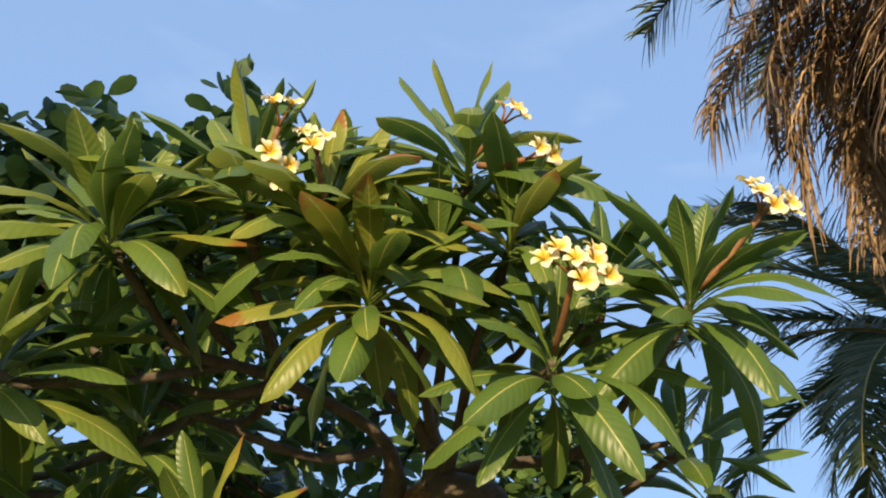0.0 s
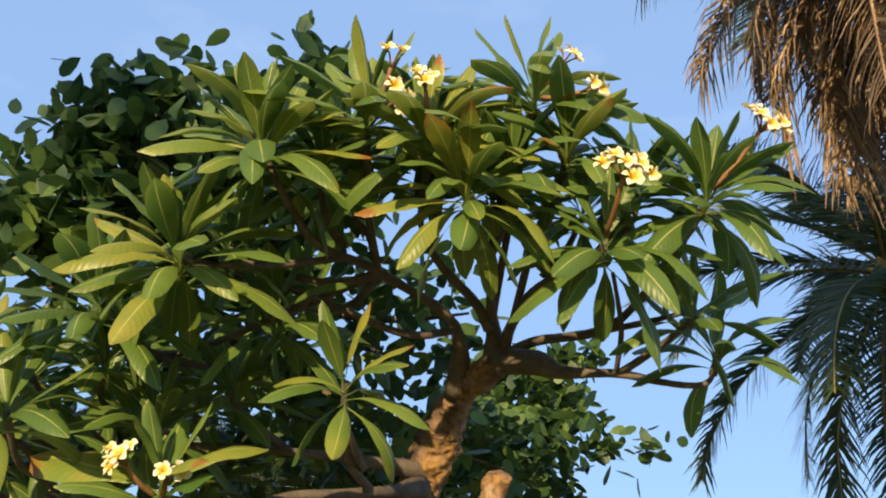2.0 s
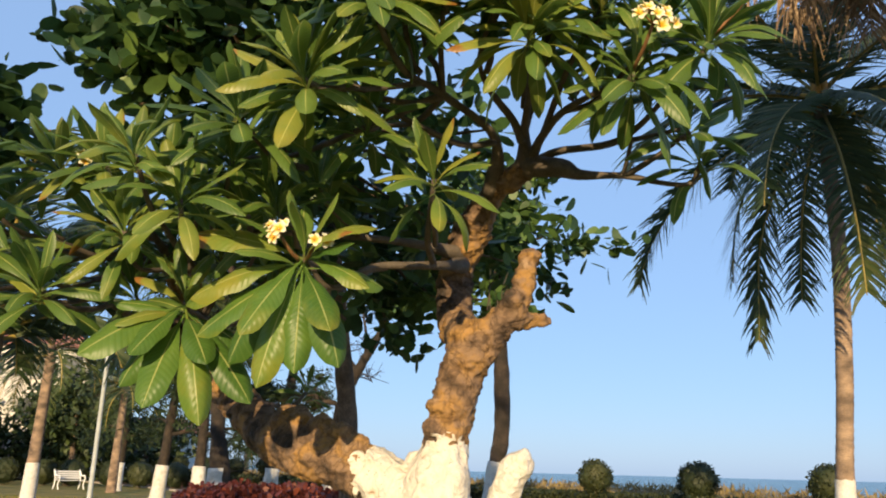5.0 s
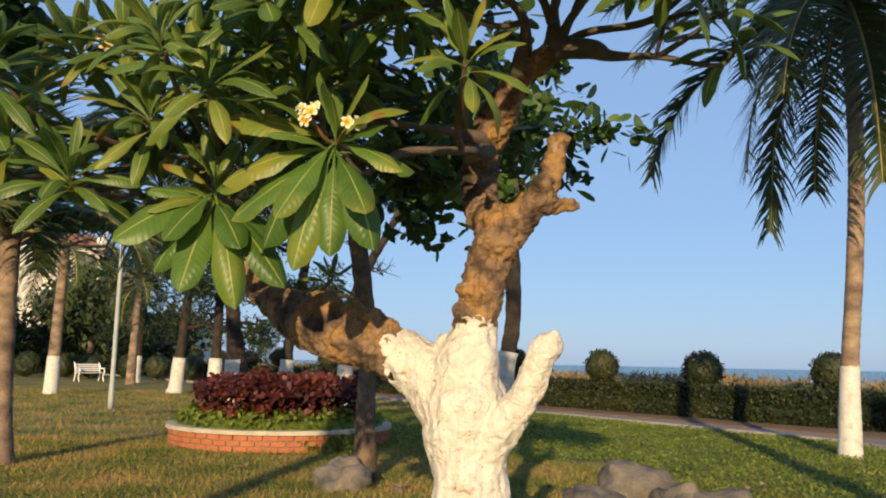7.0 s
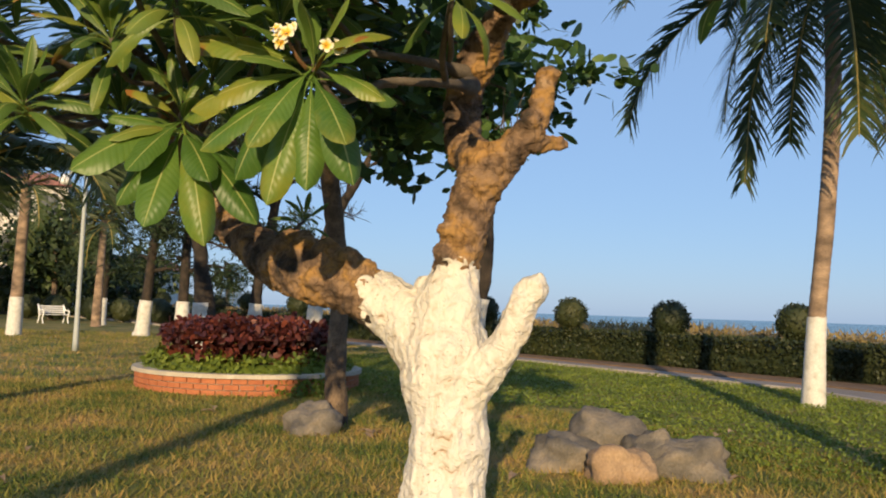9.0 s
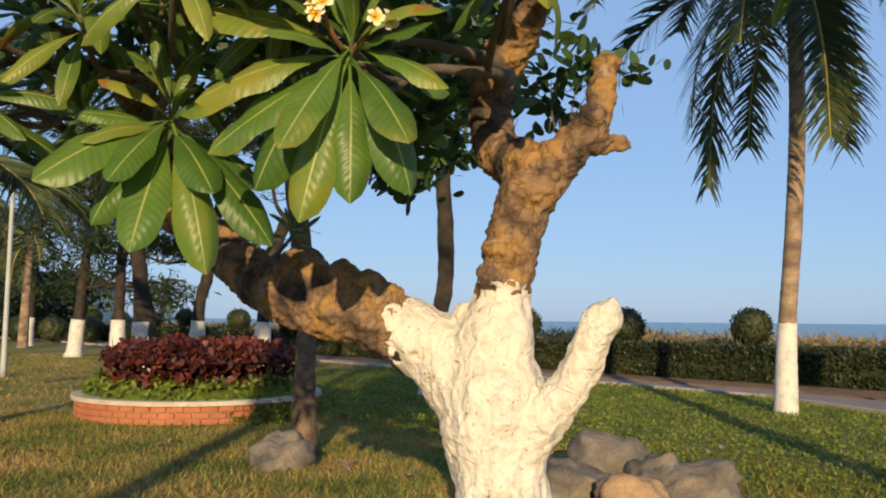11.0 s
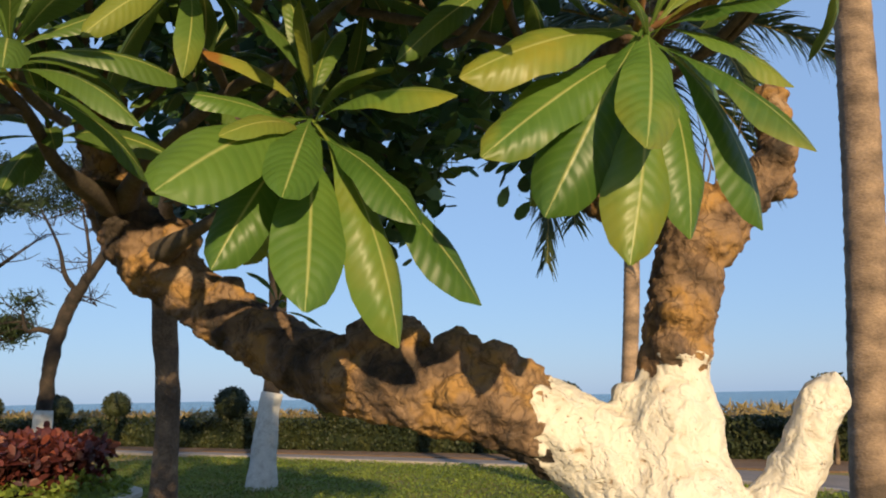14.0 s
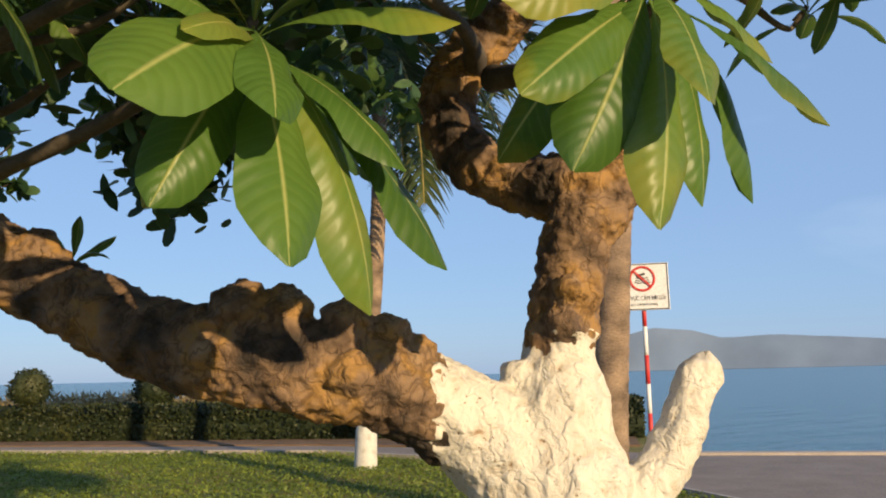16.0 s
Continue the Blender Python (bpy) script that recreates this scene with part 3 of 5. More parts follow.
def leaf_mesh(kind, bow, curl, wavy, half=0.112, blunt=1.35, skin=LEAF):
    """A long blade with a folded midrib on a slim stalk; x along, z up; its tip lies at x = 1."""
    na, nw = (14, 6) if half > 0.13 else (11, 4)
    vs, uvs, fs = [], [], []
    for i in range(na + 1):
        v = i / na
        t = max(0.0, (v - 0.10) / 0.90)
        w = half * max(0.0, math.sin(math.pi * t ** blunt)) ** (0.75 if t ** blunt < 0.5 else 0.55)
        w = max(w, 0.012 if v < 0.9 else 0.008)
        arch = bow * (v - v * v)          # an arch whose two ends stay on the line
        for j in range(nw + 1):
            u = j / nw * 2 - 1
            lift = w * ((0.46 - 0.2 * v) * abs(u) - (0.34 + 0.2 * v) * u * u) + wavy * w * math.sin(v * 17 + u * 2) * abs(u) - curl * w * u * u
            vs.append((v, u * w, arch + lift))
            uvs.append((u * 0.5 + 0.5, v))
    for i in range(na):
        for j in range(nw):
            a = i * (nw + 1) + j
            fs.append((a, a + nw + 1, a + nw + 2, a + 1))
    me = bpy.data.meshes.new(kind)
    me.from_pydata(vs, [], fs)
    lay = me.uv_layers.new(name="UVMap")
    for poly in me.polygons:
        for li in poly.loop_indices:
            lay.data[li].uv = uvs[me.loops[li].vertex_index]
    me.materials.append(skin)
    return smooth(me)


YOUNG = [leaf_mesh("leaf", b, c, w) for b, c, w in ((0.05, 0.1, 0.05), (0.14, 0.25, 0.08), (0.22, 0.1, 0.12))]
LEAVES = [leaf_mesh("leaf", b, c, w, h) for b, c, w, h in
          ((0.35, 0.25, 0.08, 0.112), (0.5, 0.1, 0.12, 0.104), (0.62, 0.3, 0.06, 0.116), (0.45, 0.0, 0.2, 0.100), (0.78, 0.2, 0.1, 0.110), (0.9, 0.15, 0.1, 0.106), (0.55, 0.5, 0.05, 0.118))]
# broad low blades, their dimmer tone set by the darker leaf copy
BROAD = [leaf_mesh("leaf", b, c, w, h, k, LEAF_LOW) for b, c, w, h, k in
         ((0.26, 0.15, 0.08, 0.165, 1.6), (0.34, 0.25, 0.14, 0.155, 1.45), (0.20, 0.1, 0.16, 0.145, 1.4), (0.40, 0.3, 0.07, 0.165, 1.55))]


def petal_flower():
    vs, uvs, fs = [], [], []
    for k in range(5):
        a0 = 2 * math.pi * k / 5
        o = len(vs)
        rows = ((0.0, 0.004, 0.0), (0.25, 0.010, 0.006), (0.55, 0.0165, 0.011), (0.85, 0.0145, 0.010), (1.0, 0.006, 0.006))
        for v, w, z in rows:
            for u in (-1, 0, 1):
                r = 0.004 + v * 0.036
                x, y = r, u * w + v * 0.006
                vs.append((x * math.cos(a0) - y * math.sin(a0), x * math.sin(a0) + y * math.cos(a0), z + 0.004 * u + 0.004 * abs(u)))
                uvs.append((u * 0.5 + 0.5, v))
        for i in range(4):
            for j in range(2):
                a = o + i * 3 + j
                fs.append((a, a + 3, a + 4, a + 1))
    me = bpy.data.meshes.new("flower")
    me.from_pydata(vs, [], fs)
    lay = me.uv_layers.new(name="UVMap")
    for poly in me.polygons:
        for li in poly.loop_indices:
            lay.data[li].uv = uvs[me.loops[li].vertex_index]
    me.materials.append(PETAL)
    return smooth(me)


FLOWER = petal_flower()
LEAF_COUNT = [0]
SPARE = []          # blades past the countable ones, joined at the end


def turn_to(d, up):
    """Rotation whose x runs along d and whose z leans to up."""
    x = Vector(d).normalized()
    y = Vector(up).cross(x)
    if y.length < 1e-4:
        y = Vector((0, 1, 0))
    y.normalize()
    return Matrix((x, y, x.cross(y))).transposed().to_4x4()


def rosette(at, axis, n, size, low=118, high=18, turn=0.0, near=True, open_front=False, lr=None):
    """Leaves in a whorl round a shoot's tip: young ones upright, old ones hanging."""
    lr = lr or random
    a = Vector(axis).normalized()
    e1 = a.orthogonal().normalized()
    e2 = a.cross(e1)
    for i in range(n):
        f = i / max(1, n - 1)
        phi = turn + i * 2.39996 + lr.uniform(-0.25, 0.25)
        th = radians(high + (low - high) * f ** 0.85 + lr.uniform(-9, 9))
        d = a * math.cos(th) + (e1 * math.cos(phi) + e2 * math.sin(phi)) * math.sin(th)
        d.z -= 0.12 * f
        if open_front and d.y < -0.3 and 0.1 < d.z < 0.8:
            continue
        up = a + Vector((0, -0.7, 0.5)) if th < radians(95) else Vector((0, -0.8, 0.8))
        sc = size * (0.80 + 0.20 * min(1, f * 2.2)) * lr.uniform(0.86, 1.12)
        base = Vector(at) - a * (0.07 * f)
        m = Matrix.Translation(base) @ turn_to(d, up) @ Matrix.Rotation(lr.uniform(-0.35, 0.35), 4, "X") @ Matrix.Diagonal((sc, sc * lr.uniform(0.9, 1.12), sc, 1))
        me = LEAVES[lr.randrange(len(LEAVES))] if f > 0.3 else YOUNG[lr.randrange(3)]
        if near and LEAF_COUNT[0] < 400:
            ob = part("leaf", me, None, tree)
            ob.matrix_basis = m
            ob.matrix_parent_inverse = Matrix.Translation(tree.location).inverted()
            LEAF_COUNT[0] += 1
        else:
            SPARE.append((me, m))


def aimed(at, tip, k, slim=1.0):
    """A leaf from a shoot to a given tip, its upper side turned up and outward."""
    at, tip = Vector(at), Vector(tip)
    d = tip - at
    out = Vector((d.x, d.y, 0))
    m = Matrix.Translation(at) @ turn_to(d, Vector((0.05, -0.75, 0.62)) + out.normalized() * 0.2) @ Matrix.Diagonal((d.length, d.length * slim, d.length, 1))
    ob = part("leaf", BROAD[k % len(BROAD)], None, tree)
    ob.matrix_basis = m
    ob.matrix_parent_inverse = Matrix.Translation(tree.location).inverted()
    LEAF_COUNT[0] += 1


def join_spare(name, items, material, parent, label):
    vs, fs, uv = [], [], []
    for me, m in items:
        o = len(vs)
        vs += [tuple(m @ v.co) for v in me.vertices]
        fs += [tuple(i + o for i in p.vertices) for p in me.polygons]
        uv += [tuple(d.uv) for d in me.uv_layers[0].data]
    out = bpy.data.meshes.new(name)
    out.from_pydata(vs, [], fs)
    lay = out.uv_layers.new(name="UVMap")
    lay.data.foreach_set("uv", np.array(uv).ravel())
    out.materials.append(material)
    smooth(out)
    ob = part(name, out, None, parent, label)
    ob["kind"] = "stuff"
    return under(ob, parent)


def flower_head(foot, top, n, seed, spread=0.075):
    fr = random.Random(seed)
    foot, top = Vector(foot), Vector(top)
    ax = (top - foot).normalized()
    mid = foot.lerp(top, 0.5) + Vector((0, 0, -0.01))
    stalks = [tube_data([(*foot, 0.009), (*mid, 0.008), (*top, 0.007)], 3, 6)]
    e1 = ax.orthogonal().normalized()
    e2 = ax.cross(e1)
    for i in range(n):
        phi, r = i * 2.4 + fr.uniform(-.3, .3), spread * math.sqrt((i + 0.4) / n)
        p = top + (e1 * math.cos(phi) + e2 * math.sin(phi)) * r + ax * (0.055 - 0.35 * r + fr.uniform(-0.01, 0.015))
        stalks.append(tube_data([(*top, 0.004), (*(top.lerp(p, 0.6) + ax * 0.01), 0.003), (*p, 0.003)], 2, 5))
        d = (ax * 0.8 + (p - top).normalized() * 0.9 + Vector((0, -0.5, 0.1)) + Vector((fr.uniform(-.3, .3), fr.uniform(-.3, .3), fr.uniform(-.3, .3)))).normalized()
        s = fr.uniform(0.58, 0.82)
        q = d.to_track_quat("Z", "Y").to_matrix().to_4x4()
        ob = part("flower", FLOWER, None, tree)
        ob.matrix_basis = Matrix.Translation(p) @ q @ Matrix.Rotation(fr.uniform(0, 6), 4, "Z") @ Matrix.Diagonal((s, s, s * fr.uniform(0.9, 1.6), 1))
        ob.matrix_parent_inverse = Matrix.Translation(tree.location).inverted()
    under(part("flower_stalk", mesh_of("flower_stalk", stalks, STEM_RED), None, tree, "reddish flower stalk"), tree)


# shoots: tip, lean of the shoot, leaves, leaf length, how far the lowest leaves hang, branch that it grows from
HUB, HUBL, HUBR, LIMB, LIMB2 = (-0.95, 3.87, 2.86), (-1.39, 3.45, 3.02), (-0.72, 3.8, 2.86), (-2.80, 5.12, 2.2), (-2.95, 4.98, 2.6)
SHOOTS = [
    ((-1.93, 3.20, 2.19), (0.05, -0.15, 1.0), 9, 0.34, 78, (-1.62, 3.75, 2.28)),
    ((-2.50, 3.69, 2.08), (-0.1, -0.2, 1.0), 7, 0.32, 80, (-2.35, 4.1, 2.06)),
    ((-1.43, 3.18, 2.52), (-0.1, -0.2, 1.0), 13, 0.32, 132, (-1.40, 3.6, 2.36)),
    ((-2.42, 3.15, 2.38), (0.0, -0.2, 1.0), 15, 0.33, 118, (-2.5, 3.9, 2.25)),
    ((-2.60, 3.10, 2.54), (-0.1, -0.1, 1.0), 16, 0.32, 112, (-2.6, 3.9, 2.35)),
    ((-2.79, 3.64, 2.38), (-0.1, -0.3, 1.0), 20, 0.36, 128, (-2.6, 4.2, 2.3)),
    ((-3.42, 3.70, 2.27), (-0.2, -0.3, 1.0), 18, 0.36, 132, (-3.1, 4.3, 2.2)),
    ((-3.21, 3.87, 2.74), (-0.2, -0.2, 1.0), 18, 0.34, 115, (-2.95, 4.6, 2.6)),
    ((-2.96, 3.75, 2.74), (0.0, -0.2, 1.0), 18, 0.34, 115, (-2.95, 4.6, 2.6)),
    ((-1.955, 3.01, 2.85), (-0.3, -0.3, 1.0), 24, 0.36, 130, (-1.72, 3.12, 2.87)),
    ((-1.715, 2.90, 3.17), (-0.15, -0.15, 1.0), 30, 0.35, 122, (-1.64, 3.03, 3.04)),
    ((-1.40, 2.90, 3.31), (0.0, -0.05, 1.0), 24, 0.39, 104, (-1.40, 3.05, 3.2)),
    ((-1.20, 2.887, 3.22), (0.0, -0.1, 1.0), 24, 0.37, 106, (-1.22, 3.1, 3.17)),
    ((-1.085, 2.935, 3.065), (-0.05, -0.2, 1.0), 27, 0.34, 132, (-1.05, 3.1, 3.06)),
    ((-0.876, 2.944, 3.44), (0.0, 0.0, 1.0), 24, 0.36, 108, (-0.9, 3.1, 3.36)),
    ((-0.76, 3.02, 3.28), (0.1, 0.0, 1.0), 20, 0.33, 118, (-0.78, 3.2, 3.2)),
    ((-0.66, 2.97, 2.92), (0.1, -0.2, 1.0), 20, 0.33, 138, (-0.70, 3.2, 2.97)),
    ((-0.345, 2.965, 3.085), (0.25, -0.1, 1.0), 26, 0.34, 130, (-0.42, 3.2, 2.99)),
    ((-0.52, 3.15, 3.20), (0.15, 0.0, 1.0), 20, 0.33, 118, (-0.55, 3.3, 3.08)),
]
BLOOMING = ((-1.40, 2.90, 3.31), (-1.20, 2.887, 3.22),  (-0.876, 2.944, 3.44), (-0.66, 2.97, 2.92))
BACK = [
    ((-1.50, 3.25, 3.36), 18, HUBL), ((-1.00, 3.35, 3.36), 18, (-1.0, 3.6, 3.05)), ((-0.66, 3.40, 3.26), 16, (-0.8, 3.5, 3.05)), ((-1.92, 3.35, 3.05), 18, HUBL), ((-2.35, 3.75, 2.80), 16, HUBL),
    ((-1.75, 3.85, 3.05), 16, HUBL), ((-2.20, 4.20, 2.72), 16, LIMB), ((-2.65, 4.30, 2.72), 18, LIMB), ((-3.15, 4.50, 2.66), 18, LIMB2), ((-3.60, 4.25, 2.62), 18, LIMB2),
    ((-1.22, 3.12, 3.38), 18, (-1.2, 3.4, 3.12)), ((-3.75, 3.95, 2.36), 18, LIMB2), ((-1.58, 3.12, 3.24), 16, (-1.5, 3.3, 3.05)),
    ((-3.05, 4.70, 2.30), 16, LIMB), ((-3.55, 4.90, 2.45), 16, LIMB2), ((-1.95, 3.75, 2.66), 14, (-1.75, 4.0, 2.5)), ((-2.30, 3.45, 2.66), 14, (-2.3, 4.0, 2.5)),
    ((-0.20, 3.52, 2.78), 6, (-0.20, 3.57, 2.73)), ((-0.30, 3.36, 2.86), 7, (-0.31, 3.42, 2.85)), ((-3.10, 3.60, 2.10), 14, (-3.0, 4.2, 2.15)), ((-3.75, 3.60, 2.75), 16, LIMB2), ((-2.60, 4.75, 2.55), 15, LIMB),
    ((-2.22, 3.15, 2.74), 16, (-2.0, 3.6, 2.7)), ((-1.72, 3.35, 2.80), 12, (-1.62, 3.4, 2.9)), ((-0.94, 3.05, 3.20), 12, (-1.0, 3.4, 3.06)),
    ((-2.60, 3.55, 2.62), 16, (-2.5, 4.0, 2.5)), ((-3.45, 3.55, 2.55), 16, (-3.1, 4.3, 2.4)), ((-2.10, 3.5, 2.45), 11, (-2.0, 4.0, 2.45)),
    ((-2.25, 4.60, 2.45), 14, LIMB), ((-3.30, 5.2, 2.75), 16, LIMB2), ((-2.75, 5.4, 2.85), 16, LIMB2), ((-3.9, 4.7, 2.3), 16, LIMB2),
]
lr = random.Random(11)
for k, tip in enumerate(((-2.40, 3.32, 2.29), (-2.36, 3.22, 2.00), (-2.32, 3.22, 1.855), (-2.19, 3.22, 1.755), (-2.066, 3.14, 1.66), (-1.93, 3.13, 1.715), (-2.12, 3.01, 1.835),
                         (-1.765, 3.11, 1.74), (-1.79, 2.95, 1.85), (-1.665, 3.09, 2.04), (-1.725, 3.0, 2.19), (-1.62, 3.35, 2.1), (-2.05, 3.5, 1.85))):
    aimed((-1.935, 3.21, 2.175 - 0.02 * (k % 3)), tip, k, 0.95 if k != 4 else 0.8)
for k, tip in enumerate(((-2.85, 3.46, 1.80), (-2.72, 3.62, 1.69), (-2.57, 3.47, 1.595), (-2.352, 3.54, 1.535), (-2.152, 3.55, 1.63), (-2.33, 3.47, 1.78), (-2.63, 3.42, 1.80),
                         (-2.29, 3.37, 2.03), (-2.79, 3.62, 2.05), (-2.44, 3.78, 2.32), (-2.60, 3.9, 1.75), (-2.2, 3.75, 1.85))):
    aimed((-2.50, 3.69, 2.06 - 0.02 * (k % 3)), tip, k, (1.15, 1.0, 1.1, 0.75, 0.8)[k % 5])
for i, (at, ax, n, size, low, root) in enumerate(SHOOTS):
    rosette(at, ax, round(n * 1.4) if at[2] > 2.6 else n, size * 0.97, low, 12, lr.uniform(0, 6), True, at in BLOOMING, lr=lr)
for at, n, root in BACK:
    rosette(at, (lr.uniform(-.3, .3), lr.uniform(-.35, .15), 1), n + 5, lr.uniform(0.31, 0.36), lr.uniform(108, 128), 14, lr.uniform(0, 6), False, lr=lr)
rosette((-2.13, 5.45, 1.86), (0.2, -0.2, 1), 9, 0.22, 105, 20, 1.0, False, lr=lr)
join_spare("foliage", SPARE, LEAF, tree, "inner leaves of the crown")


def branch(a, b, r0, r1, sag=0.08):
    """A crooked branch from a to a shoot's tip b, rising at its end."""
    a, b = Vector(a), Vector(b)
    j = lambda k: Vector((lr.uniform(-k, k), lr.uniform(-k, k), lr.uniform(-k, k)))
    L = (b - a).length
    p1 = a.lerp(b, 0.35) + j(0.07 * L) - Vector((0, 0, sag * L))
    p2 = a.lerp(b, 0.72) + j(0.07 * L) - Vector((0, 0, sag * 1.6 * L))
    data = tube_data([(*a, r0), (*p1, r0 * 0.72 + r1 * 0.28), (*p2, r0 * 0.3 + r1 * 0.7), (*b, r1)], 5, 9, 0.12, 14)
    under(part("branch", mesh_of("branch", [data], TWIG), None, tree), tree)


for at, ax, n, size, low, root in SHOOTS:
    branch(root, at, 0.014, 0.010)
for at, n, root in BACK:
    branch(root, at, 0.016, 0.010)
branch((-2.45, 4.93, 1.74), (-2.13, 5.45, 1.85), 0.016, 0.010)
# boughs between the trunk and the shoots' feet
for pts in (
    [(*HUB, 0.056), (-0.80, 3.72, 2.80, 0.048), (-0.722, 3.66, 2.747, 0.045), (-0.52, 3.62, 2.736, 0.028), (-0.344, 3.6, 2.70, 0.022), (-0.231, 3.58, 2.696, 0.019), (-0.19, 3.56, 2.747, 0.014)],
    [(-0.52, 3.62, 2.736, 0.026), (-0.40, 3.52, 2.80, 0.023), (-0.31, 3.42, 2.86, 0.016)],
    [(-0.53, 3.62, 2.736, 0.018), (-0.526, 3.5, 2.839, 0.017), (-0.549, 3.4, 2.90, 0.015), (-0.60, 3.2, 2.93, 0.013)],
    [(-0.90, 3.82, 2.87, 0.045), (-0.80, 3.75, 2.90, 0.036), (-0.593, 3.6, 2.886, 0.03), (-0.488, 3.45, 2.924, 0.025), (-0.42, 3.2, 2.99, 0.02), (-0.345, 2.97, 3.06, 0.017)],
    [(-0.593, 3.6, 2.886, 0.022), (-0.45, 3.5, 2.885, 0.02), (-0.34, 3.36, 2.87, 0.014)],
    [(-0.93, 3.84, 2.87, 0.045), (-0.896, 3.7, 2.952, 0.036), (-0.833, 3.5, 2.992, 0.03), (-0.717, 3.3, 3.0, 0.023), (-0.66, 2.98, 2.90, 0.017)],
    [(-0.833, 3.5, 2.992, 0.026), (-0.70, 3.42, 3.02, 0.022), (-0.52, 3.17, 3.17, 0.016)],
    [(-0.896, 3.7, 2.952, 0.03), (-0.84, 3.35, 3.13, 0.022), (-0.76, 3.04, 3.26, 0.016)],
    [(-0.95, 3.87, 2.86, 0.055), (-0.975, 3.75, 2.994, 0.04), (-1.003, 3.4, 3.061, 0.027), (-1.068, 3.0, 3.06, 0.018)],
    [(-0.975, 3.75, 2.99, 0.034), (-0.93, 3.42, 3.2, 0.024), (-0.878, 2.96, 3.42, 0.016)],
    [(-0.985, 3.78, 2.95, 0.04), (-1.036, 3.7, 3.022, 0.034), (-1.177, 3.5, 3.091, 0.027), (-1.241, 3.3, 3.147, 0.02), (-1.20, 2.9, 3.20, 0.016)],
    [(-1.10, 4.05, 2.77, 0.055), (-1.12, 3.75, 2.95, 0.042), (-1.392, 3.45, 3.024, 0.032), (-1.568, 3.15, 2.979, 0.026), (-1.665, 3.0, 3.085, 0.018), (-1.715, 2.91, 3.15, 0.016)],
    [(-1.392, 3.45, 3.024, 0.026), (-1.42, 3.15, 3.16, 0.02), (-1.40, 2.91, 3.29, 0.016)],
    [(-1.50, 3.28, 2.99, 0.026), (-1.75, 3.1, 2.86, 0.02), (-1.95, 3.02, 2.83, 0.016)],
    [(-1.12, 3.75, 2.93, 0.03), (-1.3, 3.6, 2.85, 0.026), (-1.62, 3.4, 2.9, 0.02), (-1.9, 3.4, 2.98, 0.015)],
    [(-1.24, 4.2, 2.42, 0.05), (-1.34, 3.9, 2.34, 0.042), (-1.50, 3.72, 2.29, 0.036), (-1.66, 3.6, 2.25, 0.03), (-1.80, 3.42, 2.15, 0.024), (-1.93, 3.20, 2.17, 0.018)],
    [(-1.40, 3.82, 2.33, 0.03), (-1.44, 3.5, 2.36, 0.024), (-1.43, 3.2, 2.50, 0.016)],
    [(-2.68, 5.1, 1.96, 0.06), (-2.6, 4.7, 1.98, 0.045), (-2.48, 4.3, 2.05, 0.032), (-2.50, 3.70, 2.06, 0.016)],
    [(-2.8, 5.12, 2.13, 0.06), (-2.75, 4.7, 2.2, 0.045), (-2.6, 4.2, 2.28, 0.034), (-2.5, 3.9, 2.27, 0.026)],
    [(-2.8, 5.12, 2.13, 0.06), (-3.0, 4.7, 2.15, 0.042), (-3.1, 4.3, 2.2, 0.03), (-3.2, 4.0, 2.2, 0.025)],
    [(-2.95, 4.98, 2.6, 0.06), (-2.97, 4.8, 2.62, 0.045), (-2.95, 4.55, 2.62, 0.032)],
    [(-1.21, 4.3, 2.5, 0.05), (-1.5, 4.1, 2.5, 0.038), (-1.9, 4.0, 2.5, 0.03), (-2.3, 4.0, 2.5, 0.022)],
):
    pts = [(x, y, z, r if r > 0.046 else r * 0.56) for x, y, z, r in pts]
    under(part("bough", mesh_of("bough", [tube_data(pts, 6, 12, 0.14, 9)], TWIG), None, tree), tree)
for k, (foot, top, n) in enumerate((
    ((-0.66, 2.96, 2.94), (-0.635, 2.78, 3.03), 7), ((-0.335, 2.94, 3.10), (-0.215, 2.82, 3.23), 9), ((-1.37, 2.87, 3.33), (-1.33, 2.80, 3.42), 2),
    ((-1.20, 2.86, 3.25), (-1.215, 2.77, 3.315), 4), ((-1.37, 2.87, 3.28), (-1.305, 2.75, 3.255), 4), ((-0.87, 2.93, 3.44), (-0.80, 2.86, 3.49), 3), ((-0.85, 2.93, 3.42), (-0.735, 2.85, 3.385), 2),
    ((-1.95, 3.22, 2.17), (-2.01, 3.11, 2.23), 5), ((-1.93, 3.22, 2.17), (-1.885, 3.10, 2.20), 2), ((-3.11, 3.80, 2.70), (-3.08, 3.77, 2.73), 4),
)):
    flower_head(foot, top, n, k, 0.075 if n > 6 else 0.038)

# thin bare twigs at the old cut
tw = random.Random(6)
for k in range(9):
    a = Vector((-1.08 + tw.uniform(-.06, .06), 3.85 + tw.uniform(-.03, .1), 2.06 + tw.uniform(-.05, .1)))
    d = Vector((tw.uniform(-0.1, 0.35), tw.uniform(-0.1, 0.3), tw.uniform(0.4, 1.0))).normalized() * tw.uniform(0.12, 0.24)
    pts = [(*a, 0.0035), (*(a + d * 0.5 + Vector((tw.uniform(-.02, .02), 0, 0))), 0.0025), (*(a + d), 0.0012)]
    under(part("bare_twig", mesh_of("bare_twig", [tube_data(pts, 3, 5)], TWIG), None, tree), tree)


